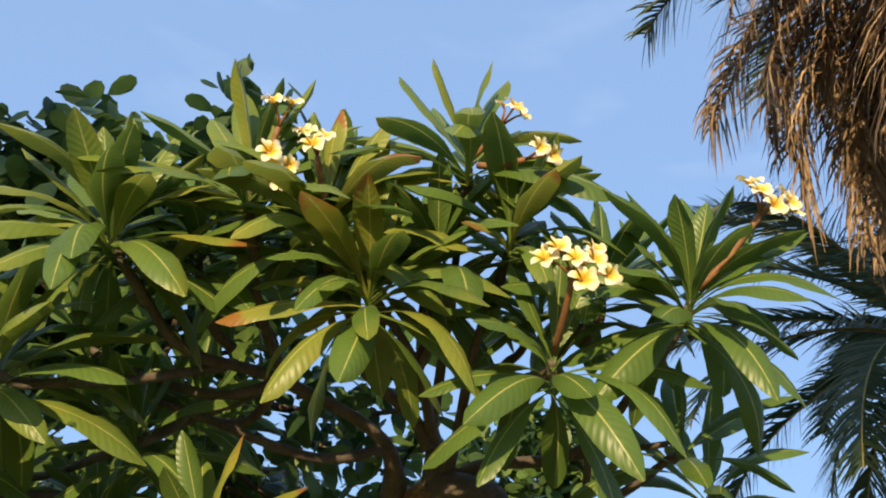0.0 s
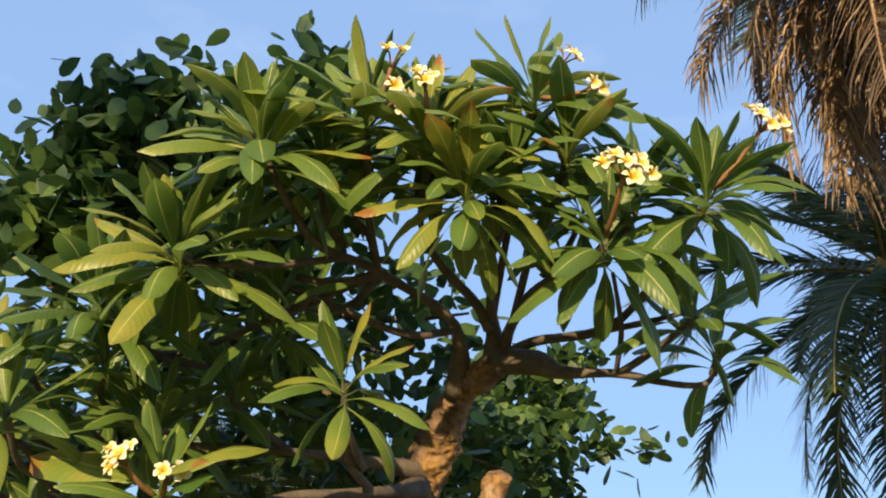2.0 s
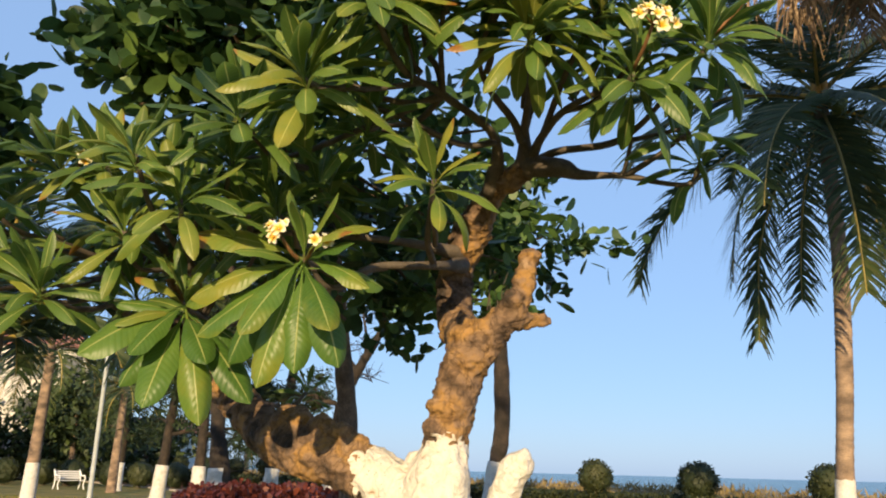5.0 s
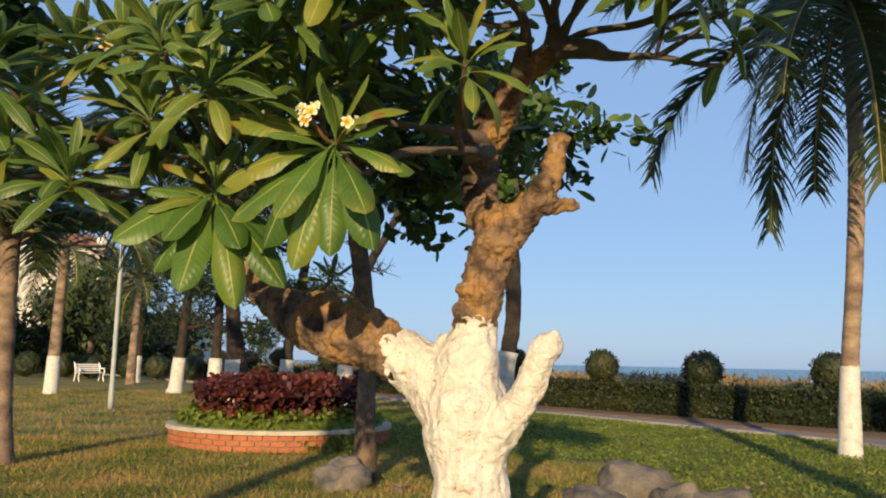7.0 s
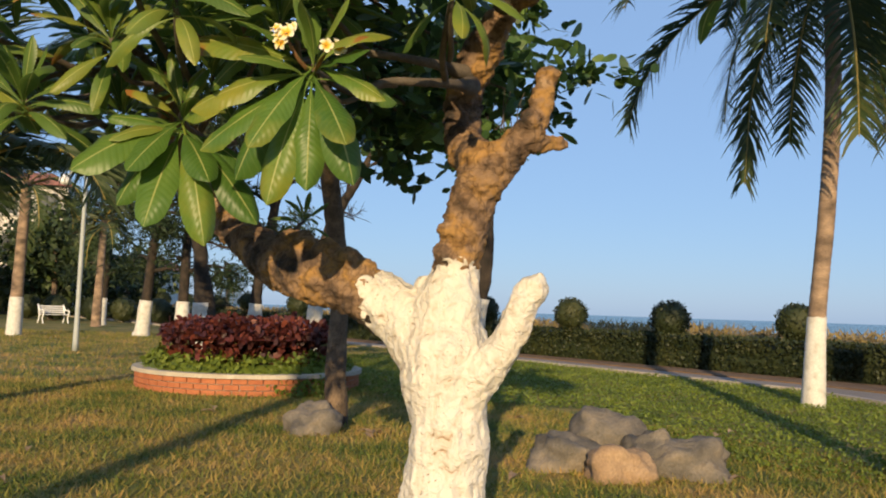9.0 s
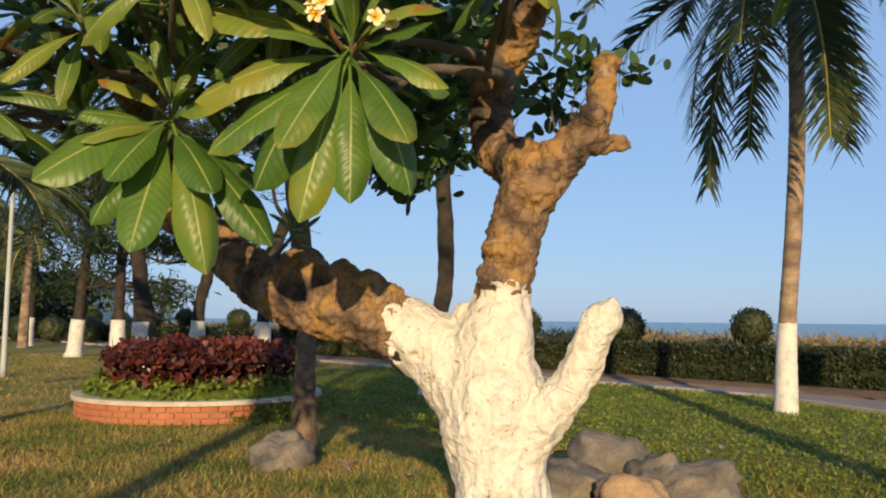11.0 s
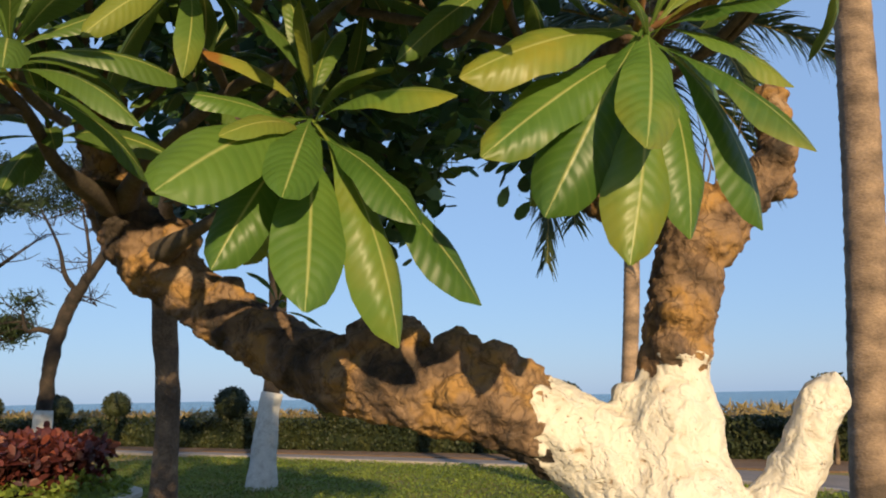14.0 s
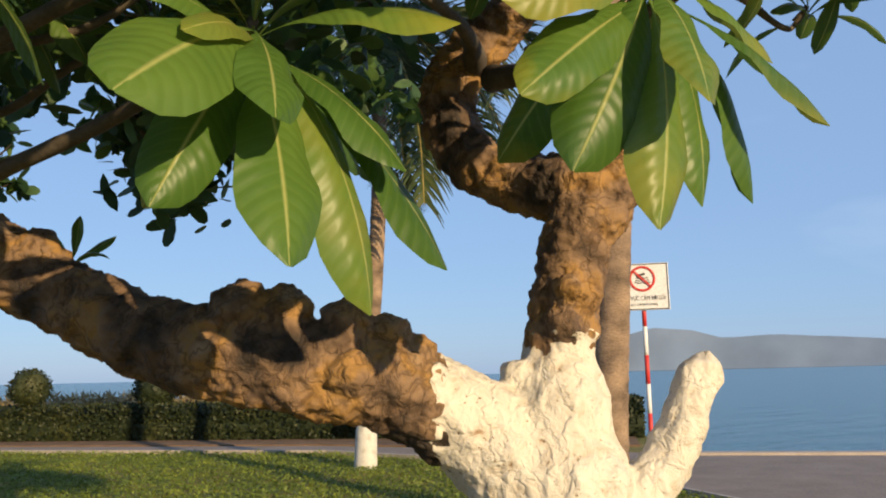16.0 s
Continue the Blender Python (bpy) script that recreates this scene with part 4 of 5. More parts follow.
# ---- palms ----
def frond_data(foot, heading, rise, length, sag, leaflets, blade, hang, fr, width=0.042):
    """Rib and leaflets of one feather leaf, as two (verts, faces)."""
    p, pitch = np.array(foot, float), rise
    hx, hy = math.sin(heading), math.cos(heading)
    pts, dirs, n = [], [], 16
    for i in range(n + 1):
        d = np.array([hx * math.cos(pitch), hy * math.cos(pitch), math.sin(pitch)])
        pts.append(p.copy())
        dirs.append(d)
        p = p + d * length / n
        pitch = max(pitch - sag / n * (0.5 + 1.1 * i / n), -1.5)
    pts, dirs = np.array(pts), np.array(dirs)
    rib = tube_data([(*pts[i], 0.030 * (1 - 0.85 * i / n) + 0.004) for i in range(0, n + 1, 2)], 2, 6)
    vs, fs = [], []
    side = np.array([hy, -hx, 0.0])
    for k in range(leaflets):
        t = 0.10 + 0.89 * k / leaflets
        x = t * n
        i = min(int(x), n - 1)
        q = pts[i] + (pts[i + 1] - pts[i]) * (x - i)
        d = dirs[i]
        L = blade * (0.45 + 0.75 * math.sin(math.pi * min(1, t * 0.82 + 0.12))) * fr.uniform(0.62, 1.18)
        for sg in (-1, 1):
            out = side * sg * math.cos(0.35) + d * (0.55 + 0.5 * t) + np.array([0, 0, 0.18]) + np.array([fr.uniform(-.24, .24) for _ in range(3)])
            out /= np.linalg.norm(out)
            w = np.cross(out, np.cross(out, (0, 0, 1.0)) + 0.6 * d)
            w /= np.linalg.norm(w) + 1e-9
            a, o = q, len(vs)
            for j in range(4):
                f = j / 3
                wid = width * (1 - 0.9 * f ** 2) * 0.5
                vs += [a + w * wid, a - w * wid]
                out = out + np.array([0, 0, -hang * (0.25 + f)])
                out /= np.linalg.norm(out)
                a = a + out * L / 3
            for j in range(3):
                b = o + 2 * j
                fs.append((b, b + 1, b + 3, b + 2))
    return rib, (vs, fs)


def palm(at, axis, radius, height_white, fronds, seed, label, dead=0, group="", blade=0.68, leaflets=76, ringed=True, nuts=0):
    """Ringed trunk along axis points (x, y, z), crown of feather leaves, and a skirt of dead ones."""
    fr = random.Random(seed)
    pl = thing("palm_tree", at, label, "palm", group)
    pts = [(*a, radius * (1.25 if i == 0 else 1.0 - 0.2 * i / len(axis))) for i, a in enumerate(axis)]
    c = bend(pts, 90 if ringed else 10)
    seg, vs, fs = (28 if ringed else 14), [], []
    for i, (x, y, z, r) in enumerate(c):
        for k in range(seg):
            a = 2 * math.pi * k / seg
            ca, sa = math.cos(a), math.sin(a)
            jag = 0.75 * noise.noise(Vector((ca * 1.6, sa * 1.6, z * 1.3 + x))) + 0.32 * noise.noise(Vector((ca * 6, sa * 6, z * 9)))
            step = (z / 0.135 + jag) % 1.0
            rr = r * (1 + ringed * (0.03 + 0.09 * max(0, noise.noise(Vector((ca * 1.2, sa * 1.2, z * 2.1))))) * (step ** 4 - 0.2) + 0.03 * noise.noise(Vector((x, y, z * 3)) * 4))
            r3 = rr * (1 + 0.03 * noise.noise(Vector((ca * 5, sa * 5, z * 14 + y))))
            vs.append((x + r3 * math.cos(2 * math.pi * k / seg), y + r3 * math.sin(2 * math.pi * k / seg), z))
    cut = 0
    for i in range(len(c) - 1):
        for k in range(seg):
            a, b = i * seg + k, i * seg + (k + 1) % seg
            fs.append((a, b, b + seg, a + seg))
        if c[i][2] < height_white:
            cut = len(fs)
    trunk = mesh_of("trunk", [(vs, fs)], PALM_BARK)
    under(part("trunk", trunk, None, pl), pl)
    if height_white:
        # the lime coat stands 3 mm proud of the bark
        top = [q for q in c if q[2] <= height_white]
        vw, fw = [], []
        for i, (x, y, z, r) in enumerate(top):
            rr = r * (1.05 + 0.02 * noise.noise(Vector((x, y, z * 3)) * 5)) + 0.004
            for k in range(seg):
                zz = z + (0.03 * noise.noise(Vector((k * 1.7, x, y))) if i == len(top) - 1 else 0)
                vw.append((x + rr * math.cos(2 * math.pi * k / seg), y + rr * math.sin(2 * math.pi * k / seg), zz))
        for i in range(len(top) - 1):
            for k in range(seg):
                a, b = i * seg + k, i * seg + (k + 1) % seg
                fw.append((a, b, b + seg, a + seg))
        under(part("lime_coat", mesh_of("lime_coat", [(vw, fw)], WHITEWASH), None, pl, "whitewashed trunk foot"), pl)
    head = axis[-1]
    for k in range(fronds[0]):
        f = k / fronds[0]
        rise = radians(fronds[3] - (fronds[3] - fronds[4]) * f + fr.uniform(-8, 8))
        rib, leaf = frond_data((head[0], head[1], head[2] - 0.35 * f), k * 2.39996 + fr.uniform(-.2, .2), rise,
                               fronds[1] * fr.uniform(0.85, 1.1), radians(fronds[2]) * fr.uniform(0.8, 1.2), leaflets, blade, 0.15 + 0.22 * f + fr.uniform(-0.05, 0.1), fr)
        me = mesh_of("frond", [leaf], FROND)
        ob = under(part("frond", me, None, pl), pl)
        part("rib", mesh_of("rib", [rib], STALK), None, ob)
    if nuts:
        for k in range(5):
            a = 1.2 * k + 0.4
            e = (head[0] - 0.30 + 0.16 * math.sin(a), head[1] - 0.55 + 0.16 * math.cos(a), head[2] + fr.uniform(0.5, 0.9))
            line = [(head[0] - 0.12 + 0.1 * math.sin(a), head[1] - 0.2 + 0.1 * math.cos(a), head[2] - 0.35, 0.06), ((head[0] + e[0]) / 2 + 0.05, (head[1] + e[1]) / 2, head[2] + 0.2, 0.045), (*e, 0.015)]
            under(part("flower_spathe", mesh_of("flower_spathe", [tube_data(line, 4, 8, 0.1, 6)], SPATHE), None, pl, "upright orange-yellow flower stalk"), pl)
        for k in range(nuts):
            a = 2.4 * k + 2.2
            bm = bmesh.new()
            c3 = Vector((head[0] - 0.05 + 0.30 * math.sin(a), head[1] - 0.12 + 0.30 * math.cos(a), head[2] - 0.32 - 0.09 * (k % 3)))
            bmesh.ops.create_icosphere(bm, subdivisions=2, radius=0.125, matrix=Matrix.Translation(c3) @ Matrix.Diagonal((1, 1, 1.22, 1)))
            under(part("coconut", bm, NUT, pl, "green coconut"), pl)
    for k in range(dead):
        f = k / dead
        rib, leaf = frond_data((head[0] + 0.15 * math.sin(k * 2.4), head[1] + 0.15 * math.cos(k * 2.4), head[2] - 0.3 - 0.9 * f), k * 2.39996, radians(fr.uniform(14, -34) - 34 * f),
                               fr.uniform(2.2, 3.1), radians(70), 46, 0.80, 0.9, fr, 0.032)
        ob = under(part("dead_frond", mesh_of("dead_frond", [leaf], DEAD), None, pl, "dry brown hanging frond"), pl)
        part("rib", mesh_of("rib", [rib], DEAD), None, ob)
    return pl


palm((5.2, 12.6, 0), [(5.2, 12.6, -0.05), (5.26, 12.59, 1.4), (5.40, 12.56, 3.0), (5.50, 12.54, 4.8), (5.47, 12.52, 6.6), (5.42, 12.52, 7.8)], 0.138, 1.4,
     (27, 4.3, 66, 72, -52), 3, "tall coconut palm with whitewashed foot beside the promenade", 0, "", 0.74, 92, True, 9)
palm((2.9, 6.56, 0), [(2.88, 6.57, -0.05), (2.9, 6.56, 0.9), (3.02, 6.48, 2.8), (3.1, 6.43, 4.7), (3.14, 6.41, 7.0), (3.18, 6.40, 9.7)], 0.17, 0,
     (18, 3.3, 80, 80, -14), 5, "coconut palm with a skirt of dry brown fronds", 78)
palm((-6.5, 10.47, 0), [(-6.48, 10.47, -0.05), (-6.53, 10.47, 0.7), (-6.58, 10.47, 1.9), (-6.6, 10.47, 3.1)], 0.145, 0,
     (18, 2.8, 80, 78, 12), 8, "young coconut palm with a bare sunlit trunk on the lawn", 0)
# a palm behind the viewpoint, whose long shadow crosses the lawn
palm((-5.9, -6.0, 0), [(-5.9, -6.0, -0.05), (-5.9, -6.0, 1.4), (-5.87, -6.0, 5.0), (-5.85, -6.0, 8.2)], 0.16, 1.4, (18, 3.6, 95, 70, -40), 33,
     "coconut palm with whitewashed foot on the lawn", 0, "", 0.68, 40, False)
for k, (x, y, w, h) in enumerate(((-13.6, 29.0, 1.35, 5.2), (-14.5, 40.0, 0, 5.0), (-12.0, 60, 0, 3.0), (-21.5, 37.0, 0, 5.2))):
    palm((x, y, 0), [(x, y, -0.05), (x + 0.05, y, h * 0.5), (x + 0.1, y, h)], 0.19, w, (14, 2.8, 105, 65, -35), 20 + k,
         "coconut palm at the far side of the lawn", 0, "far palms", 0.6, 34, False)


# ---- trees behind ----
def almond(at, trunk, blobs, seed, label, white=0.0, size=1.0, bark=GREY_BARK):
    """Round-leaved tree: a crooked trunk, limbs to the shoots, whorls of oval leaves at their tips."""
    fr, r2 = random.Random(seed), np.random.default_rng(seed)
    t = thing("almond_tree", (*at, 0), label, "tree")
    under(part("trunk", mesh_of("trunk", [tube_data(trunk, 6, 14, 0.14, 4)], bark), None, t), t)
    if white:
        low = [tuple(q[:3]) + (q[3] * 1.12 + 0.012,) for q in bend(trunk, 10) if q[2] <= white]
        under(part("lime_coat", mesh_of("lime_coat", [tube_data(low, 1, 16, 0.12, 3)], WHITEWASH), None, t, "whitewashed trunk foot"), t)
    line = bend(trunk, 10)
    line = line[line[:, 2] > trunk[3][2]]
    tips = []
    for c, r, n in blobs:
        for _ in range(n):
            d = r2.normal(size=3)
            d /= np.linalg.norm(d)
            tips.append(np.array(c) + d * np.array(r) * (0.45 + 0.7 * r2.random()) * (1 + 0.42 * noise.noise(Vector(d) * 2.5 + Vector(c))))
    tips = np.array(tips)
    for q in tips[::8]:
        a = line[np.argmin(np.linalg.norm(line[:, :3] - (q - [0, 0, 0.4]), axis=1))]
        if np.linalg.norm(a[:3] - q) > 1.5:
            continue
        mid = [(a[i] + q[i]) / 2 + fr.uniform(-.15, .15) for i in range(3)]
        under(part("limb", mesh_of("limb", [tube_data([(*a[:3], 0.03), (*mid, 0.018), (*q, 0.007)], 3, 5)], bark), None, t), t)
    cen = np.repeat(tips, 11, axis=0) + r2.normal(size=(len(tips) * 11, 3)) * 0.06
    me = scatter("crown", cen, size * (0.16 + 0.13 * r2.random(len(cen))), ALMOND, OVAL, 0.75, r2, 0.15)
    ob = under(part("crown", me, None, t, "dark green rounded leaves"), t)
    ob["kind"] = "stuff"
    return t


almond((-2.04, 9.6), [(-2.03, 9.6, -0.05, 0.135), (-2.06, 9.6, 0.6, 0.115), (-2.05, 9.62, 1.4, 0.105), (-2.12, 9.5, 2.1, 0.11), (-2.2, 9.0, 2.8, 0.10),
                      (-2.2, 7.8, 3.2, 0.085), (-2.15, 6.4, 3.3, 0.07), (-2.25, 5.2, 3.4, 0.055), (-2.3, 4.5, 3.6, 0.035)],
       [((-2.30, 4.0, 3.72), (0.76, 0.5, 0.56), 120), ((-2.85, 4.0, 3.62), (0.42, 0.4, 0.42), 50), ((-1.86, 3.95, 4.15), (0.17, 0.18, 0.46), 26), ((-2.52, 3.95, 4.05), (0.30, 0.3, 0.25), 24), ((-2.98, 3.95, 3.45), (0.28, 0.28, 0.22), 20),
        ((-1.75, 4.6, 3.15), (0.75, 0.5, 0.7), 60), ((-2.4, 4.9, 3.0), (0.86, 0.5, 0.5), 50), ((-3.8, 4.1, 3.0), (0.3, 0.3, 0.34), 24), ((-2.1, 5.8, 2.8), (0.7, 0.5, 0.55), 48),
        ((-1.45, 6.0, 2.75), (0.45, 0.5, 0.5), 50), ((-0.75, 6.0, 3.1), (0.40, 0.4, 0.40), 26), ((-0.1, 6.0, 3.08), (0.36, 0.12, 0.08), 7), ((-0.42, 6.0, 2.75), (0.1, 0.1, 0.2), 4)],
       4, "sea almond tree with dark round leaves and a thin trunk", 0.0, 0.57)
# this trunk's shade is put into its bark colour
almond((0.24, 15.7), [(0.2, 15.72, -0.05, 0.235), (0.24, 15.7, 0.6, 0.175), (0.3, 15.68, 1.3, 0.15), (0.42, 15.66, 2.2, 0.15), (0.40, 15.66, 3.2, 0.145), (0.35, 15.7, 4.2, 0.13), (0.3, 15.7, 5.6, 0.07)],
       [((-0.2, 15.7, 6.2), (1.5, 1.0, 1.3), 140), ((0.3, 15.7, 4.6), (0.6, 0.5, 0.5), 24), ((-1.3, 15.7, 4.9), (0.8, 0.7, 0.7), 40)],
       14, "round-leaved tree with a knotted trunk, shade put into its bark colour, and whitewashed foot", 1.58, 1.3, DARK_SHADED_BARK)


def pine(at, h, lean, seed, white=1.3, r=0.28, spread=2.3, label="dark sea pine with a whitewashed foot beside the promenade"):
    fr, r2 = random.Random(seed), np.random.default_rng(seed)
    t = thing("pine_tree", (at[0], at[1], 0), label, "tree", "whitewashed trees")
    x, y = at
    ax = [(x, y, -0.05, r * 1.35), (x + lean[0] * 0.1, y + lean[1] * 0.1, 0.5, r), (x + lean[0] * 0.45, y + lean[1] * 0.45, h * 0.42, r * 0.72),
          (x + lean[0] * 0.8, y + lean[1] * 0.8, h * 0.72, r * 0.6), (x + lean[0], y + lean[1], h, r * 0.25)]
    c = bend(ax, 10)
    under(part("trunk", mesh_of("trunk", [tube_data(ax, 10, 12, 0.18, 3)], DARK_SHADED_BARK), None, t), t)
    low = [tuple(q[:3]) + (q[3] * 1.16 + 0.012,) for q in c if q[2] <= white]
    under(part("lime_coat", mesh_of("lime_coat", [tube_data(low, 1, 14, 0.10, 3)], WHITEWASH), None, t, "whitewashed trunk foot"), t)
    cen = []
    for k in range(16):
        q = c[int(len(c) * (0.42 + 0.58 * k / 16)) - 1]
        a = k * 2.4 + fr.uniform(-.4, .4)
        L = spread * (1.25 - 0.75 * k / 16) * fr.uniform(0.6, 1.2)
        e = (q[0] + math.cos(a) * L, q[1] + math.sin(a) * L, q[2] + fr.uniform(-0.3, 0.75))
        bow = tube_data([(*q[:3], q[3] * 0.5), ((q[0] + e[0]) / 2, (q[1] + e[1]) / 2, q[2] + 0.25, 0.04), (*e, 0.015)], 4, 6)
        under(part("limb", mesh_of("limb", [bow], DARK_SHADED_BARK), None, t), t)
        for _ in range(7):
            m = np.array(q[:3]) + (np.array(e) - q[:3]) * fr.uniform(0.25, 1.1)
            g = fr.uniform(0.24, 0.44)
            cen.append(m + r2.normal(size=(75, 3)) * [g, g, g * 0.8])
    cen = np.vstack(cen)
    ob = under(part("crown", scatter("crown", cen, 0.2 + 0.16 * r2.random(len(cen)), PINE, LANCE, 0.8, r2), None, t, "dark needle tufts in ragged clumps"), t)
    ob["kind"] = "stuff"
    return t


PINES = [((-10.1, 31.4), 9.0, (0.7, 0)), ((-8.45, 30.4), 9.0, (0.1, 0.2)), ((-15.2, 42.7), 9.5, (0.5, 0.2))]
for k, (at, h, lean) in enumerate(PINES):
    pine(at, h, lean, 40 + k, 1.37, 0.21)


def crooked_pine(trunk, limbs, tufts, twigs, seed, label, white=1.37):
    """A bent sea pine: trunk and limb lines of (x, y, z, radius), tufts of (centre, size, count), bare twigs."""
    fr, r2 = random.Random(seed), np.random.default_rng(seed)
    t = thing("pine_tree", (trunk[0][0], trunk[0][1], 0), label, "tree", "whitewashed trees")
    c = bend(trunk, 8)
    under(part("trunk", mesh_of("trunk", [tube_data(trunk, 8, 12, 0.2, 4)], DARK_SHADED_BARK), None, t), t)
    low = [tuple(q[:3]) + (q[3] * 1.14 + 0.012,) for q in c if q[2] <= white]
    under(part("lime_coat", mesh_of("lime_coat", [tube_data(low, 1, 14, 0.12, 4)], WHITEWASH), None, t, "whitewashed trunk foot"), t)
    for line in limbs:
        chunks = [tube_data(line, 5, 7, 0.12, 5)]
        b = bend(line, 10)
        for _ in range(twigs):
            q = b[fr.randrange(len(b) // 3, len(b))]
            a, lift, L = fr.uniform(0, 6.28), fr.uniform(-0.2, 0.9), fr.uniform(0.4, 1.1)
            e = (q[0] + math.cos(a) * L, q[1] + math.sin(a) * L * 0.6, q[2] + lift * L)
            m = [(q[i] + e[i]) / 2 + fr.uniform(-.12, .12) for i in range(3)]
            chunks.append(tube_data([(*q[:3], 0.016), (*m, 0.011), (*e, 0.005)], 3, 4))
            for _ in range(2):
                g = (m[0] + fr.uniform(-.4, .4), m[1] + fr.uniform(-.3, .3), m[2] + fr.uniform(0.0, .4))
                chunks.append(tube_data([(*m, 0.009), ((m[0] + g[0]) / 2, (m[1] + g[1]) / 2, m[2] + 0.1, 0.007), (*g, 0.004)], 2, 4))
        under(part("limb", mesh_of("limb", chunks, DARK_SHADED_BARK), None, t), t)
    cen = []
    for at, size, n in tufts:
        for _ in range(n):
            m = np.array(at) + r2.normal(size=3) * np.array(size) * 0.5
            cen.append(m + r2.normal(size=(130, 3)) * [0.17, 0.17, 0.10])
    cen = np.vstack(cen)
    ob = under(part("crown", scatter("crown", cen, 0.13 + 0.12 * r2.random(len(cen)), PINE, LANCE, 0.8, r2), None, t, "dark needle tufts in flat layers"), t)
    ob["kind"] = "stuff"


crooked_pine([(-5.1, 24.3, -0.05, 0.24), (-5.06, 24.3, 0.6, 0.19), (-5.0, 24.3, 1.4, 0.16), (-4.97, 24.3, 1.9, 0.15), (-4.82, 24.3, 2.5, 0.165), (-4.72, 24.3, 3.3, 0.15), (-4.55, 24.3, 4.5, 0.12), (-4.4, 24.3, 6.2, 0.07)],
             [[(-4.82, 24.3, 2.75, 0.07), (-5.3, 24.3, 2.95, 0.055), (-5.9, 24.3, 2.9, 0.04), (-6.6, 24.3, 3.1, 0.02)], [(-4.75, 24.3, 2.8, 0.06), (-4.3, 24.3, 2.95, 0.05), (-3.7, 24.3, 3.05, 0.02)],
              [(-4.6, 24.3, 4.1, 0.06), (-5.2, 24.3, 4.5, 0.05), (-6.2, 24.3, 4.9, 0.02)], [(-4.55, 24.3, 4.5, 0.06), (-4.0, 24.3, 5.0, 0.04), (-3.3, 24.3, 5.6, 0.02)], [(-4.5, 24.3, 5.0, 0.05), (-4.9, 24.3, 5.8, 0.04), (-5.2, 24.3, 6.6, 0.02)]],
             [((-5.6, 24.3, 3.35), (1.0, 0.8, 0.22), 22), ((-4.2, 24.3, 3.3), (0.9, 0.8, 0.22), 18), ((-5.9, 24.3, 4.6), (0.8, 0.7, 0.4), 5), ((-4.6, 24.3, 6.6), (2.2, 1.4, 0.8), 40)], 9, 61,
             "dark crooked sea pine with a flat cloud of needles")
crooked_pine([(-3.14, 20.75, -0.05, 0.22), (-3.1, 20.75, 0.6, 0.175), (-3.07, 20.75, 1.4, 0.15), (-3.04, 20.75, 1.95, 0.145), (-2.94, 20.75, 2.75, 0.15), (-2.68, 20.75, 3.55, 0.14), (-2.46, 20.75, 3.95, 0.12), (-2.1, 20.75, 4.6, 0.09), (-1.7, 20.75, 5.6, 0.05)],
             [[(-2.92, 20.75, 2.85, 0.07), (-3.25, 20.75, 2.95, 0.055), (-3.5, 20.75, 2.92, 0.045), (-3.6, 20.75, 3.35, 0.02)], [(-2.66, 20.75, 3.6, 0.03), (-2.4, 20.75, 3.65, 0.02), (-2.2, 20.75, 3.45, 0.008)],
              [(-2.6, 20.75, 3.75, 0.06), (-2.85, 20.75, 4.1, 0.05), (-3.0, 20.75, 4.7, 0.035), (-3.4, 20.75, 5.5, 0.02)], [(-2.4, 20.75, 4.05, 0.05), (-2.4, 20.75, 4.6, 0.04), (-2.6, 20.75, 5.6, 0.02)], [(-2.0, 20.75, 4.8, 0.05), (-1.3, 20.75, 5.2, 0.03), (-0.8, 20.75, 5.9, 0.015)]],
             [((-2.4, 20.75, 6.2), (1.6, 1.2, 0.7), 26), ((-3.5, 20.75, 3.6), (0.3, 0.3, 0.15), 2)], 7, 62, "leaning sea pine with bare twigs and a whitewashed foot")
crooked_pine([(-5.72, 20.5, -0.05, 0.27), (-5.74, 20.5, 0.6, 0.215), (-5.76, 20.5, 1.4, 0.19), (-5.84, 20.5, 2.3, 0.175), (-5.96, 20.5, 3.3, 0.165), (-5.92, 20.5, 4.5, 0.14), (-5.85, 20.5, 6.5, 0.08)],
             [[(-5.5, 20.45, -0.03, 0.16), (-5.52, 20.45, 0.8, 0.14), (-5.6, 20.45, 1.5, 0.12), (-5.78, 20.5, 2.2, 0.10)], [(-5.9, 20.5, 3.6, 0.07), (-6.5, 20.5, 4.0, 0.05), (-7.2, 20.5, 4.2, 0.02)], [(-5.9, 20.5, 4.3, 0.06), (-5.3, 20.5, 4.8, 0.04), (-4.6, 20.5, 5.0, 0.02)]],
             [((-6.6, 20.5, 4.6), (1.3, 1.0, 0.35), 22), ((-5.2, 20.5, 5.4), (1.3, 1.0, 0.5), 26), ((-5.9, 20.5, 6.6), (1.6, 1.2, 0.7), 26)], 5, 63, "twin-stemmed sea pine with a whitewashed foot behind the planter")


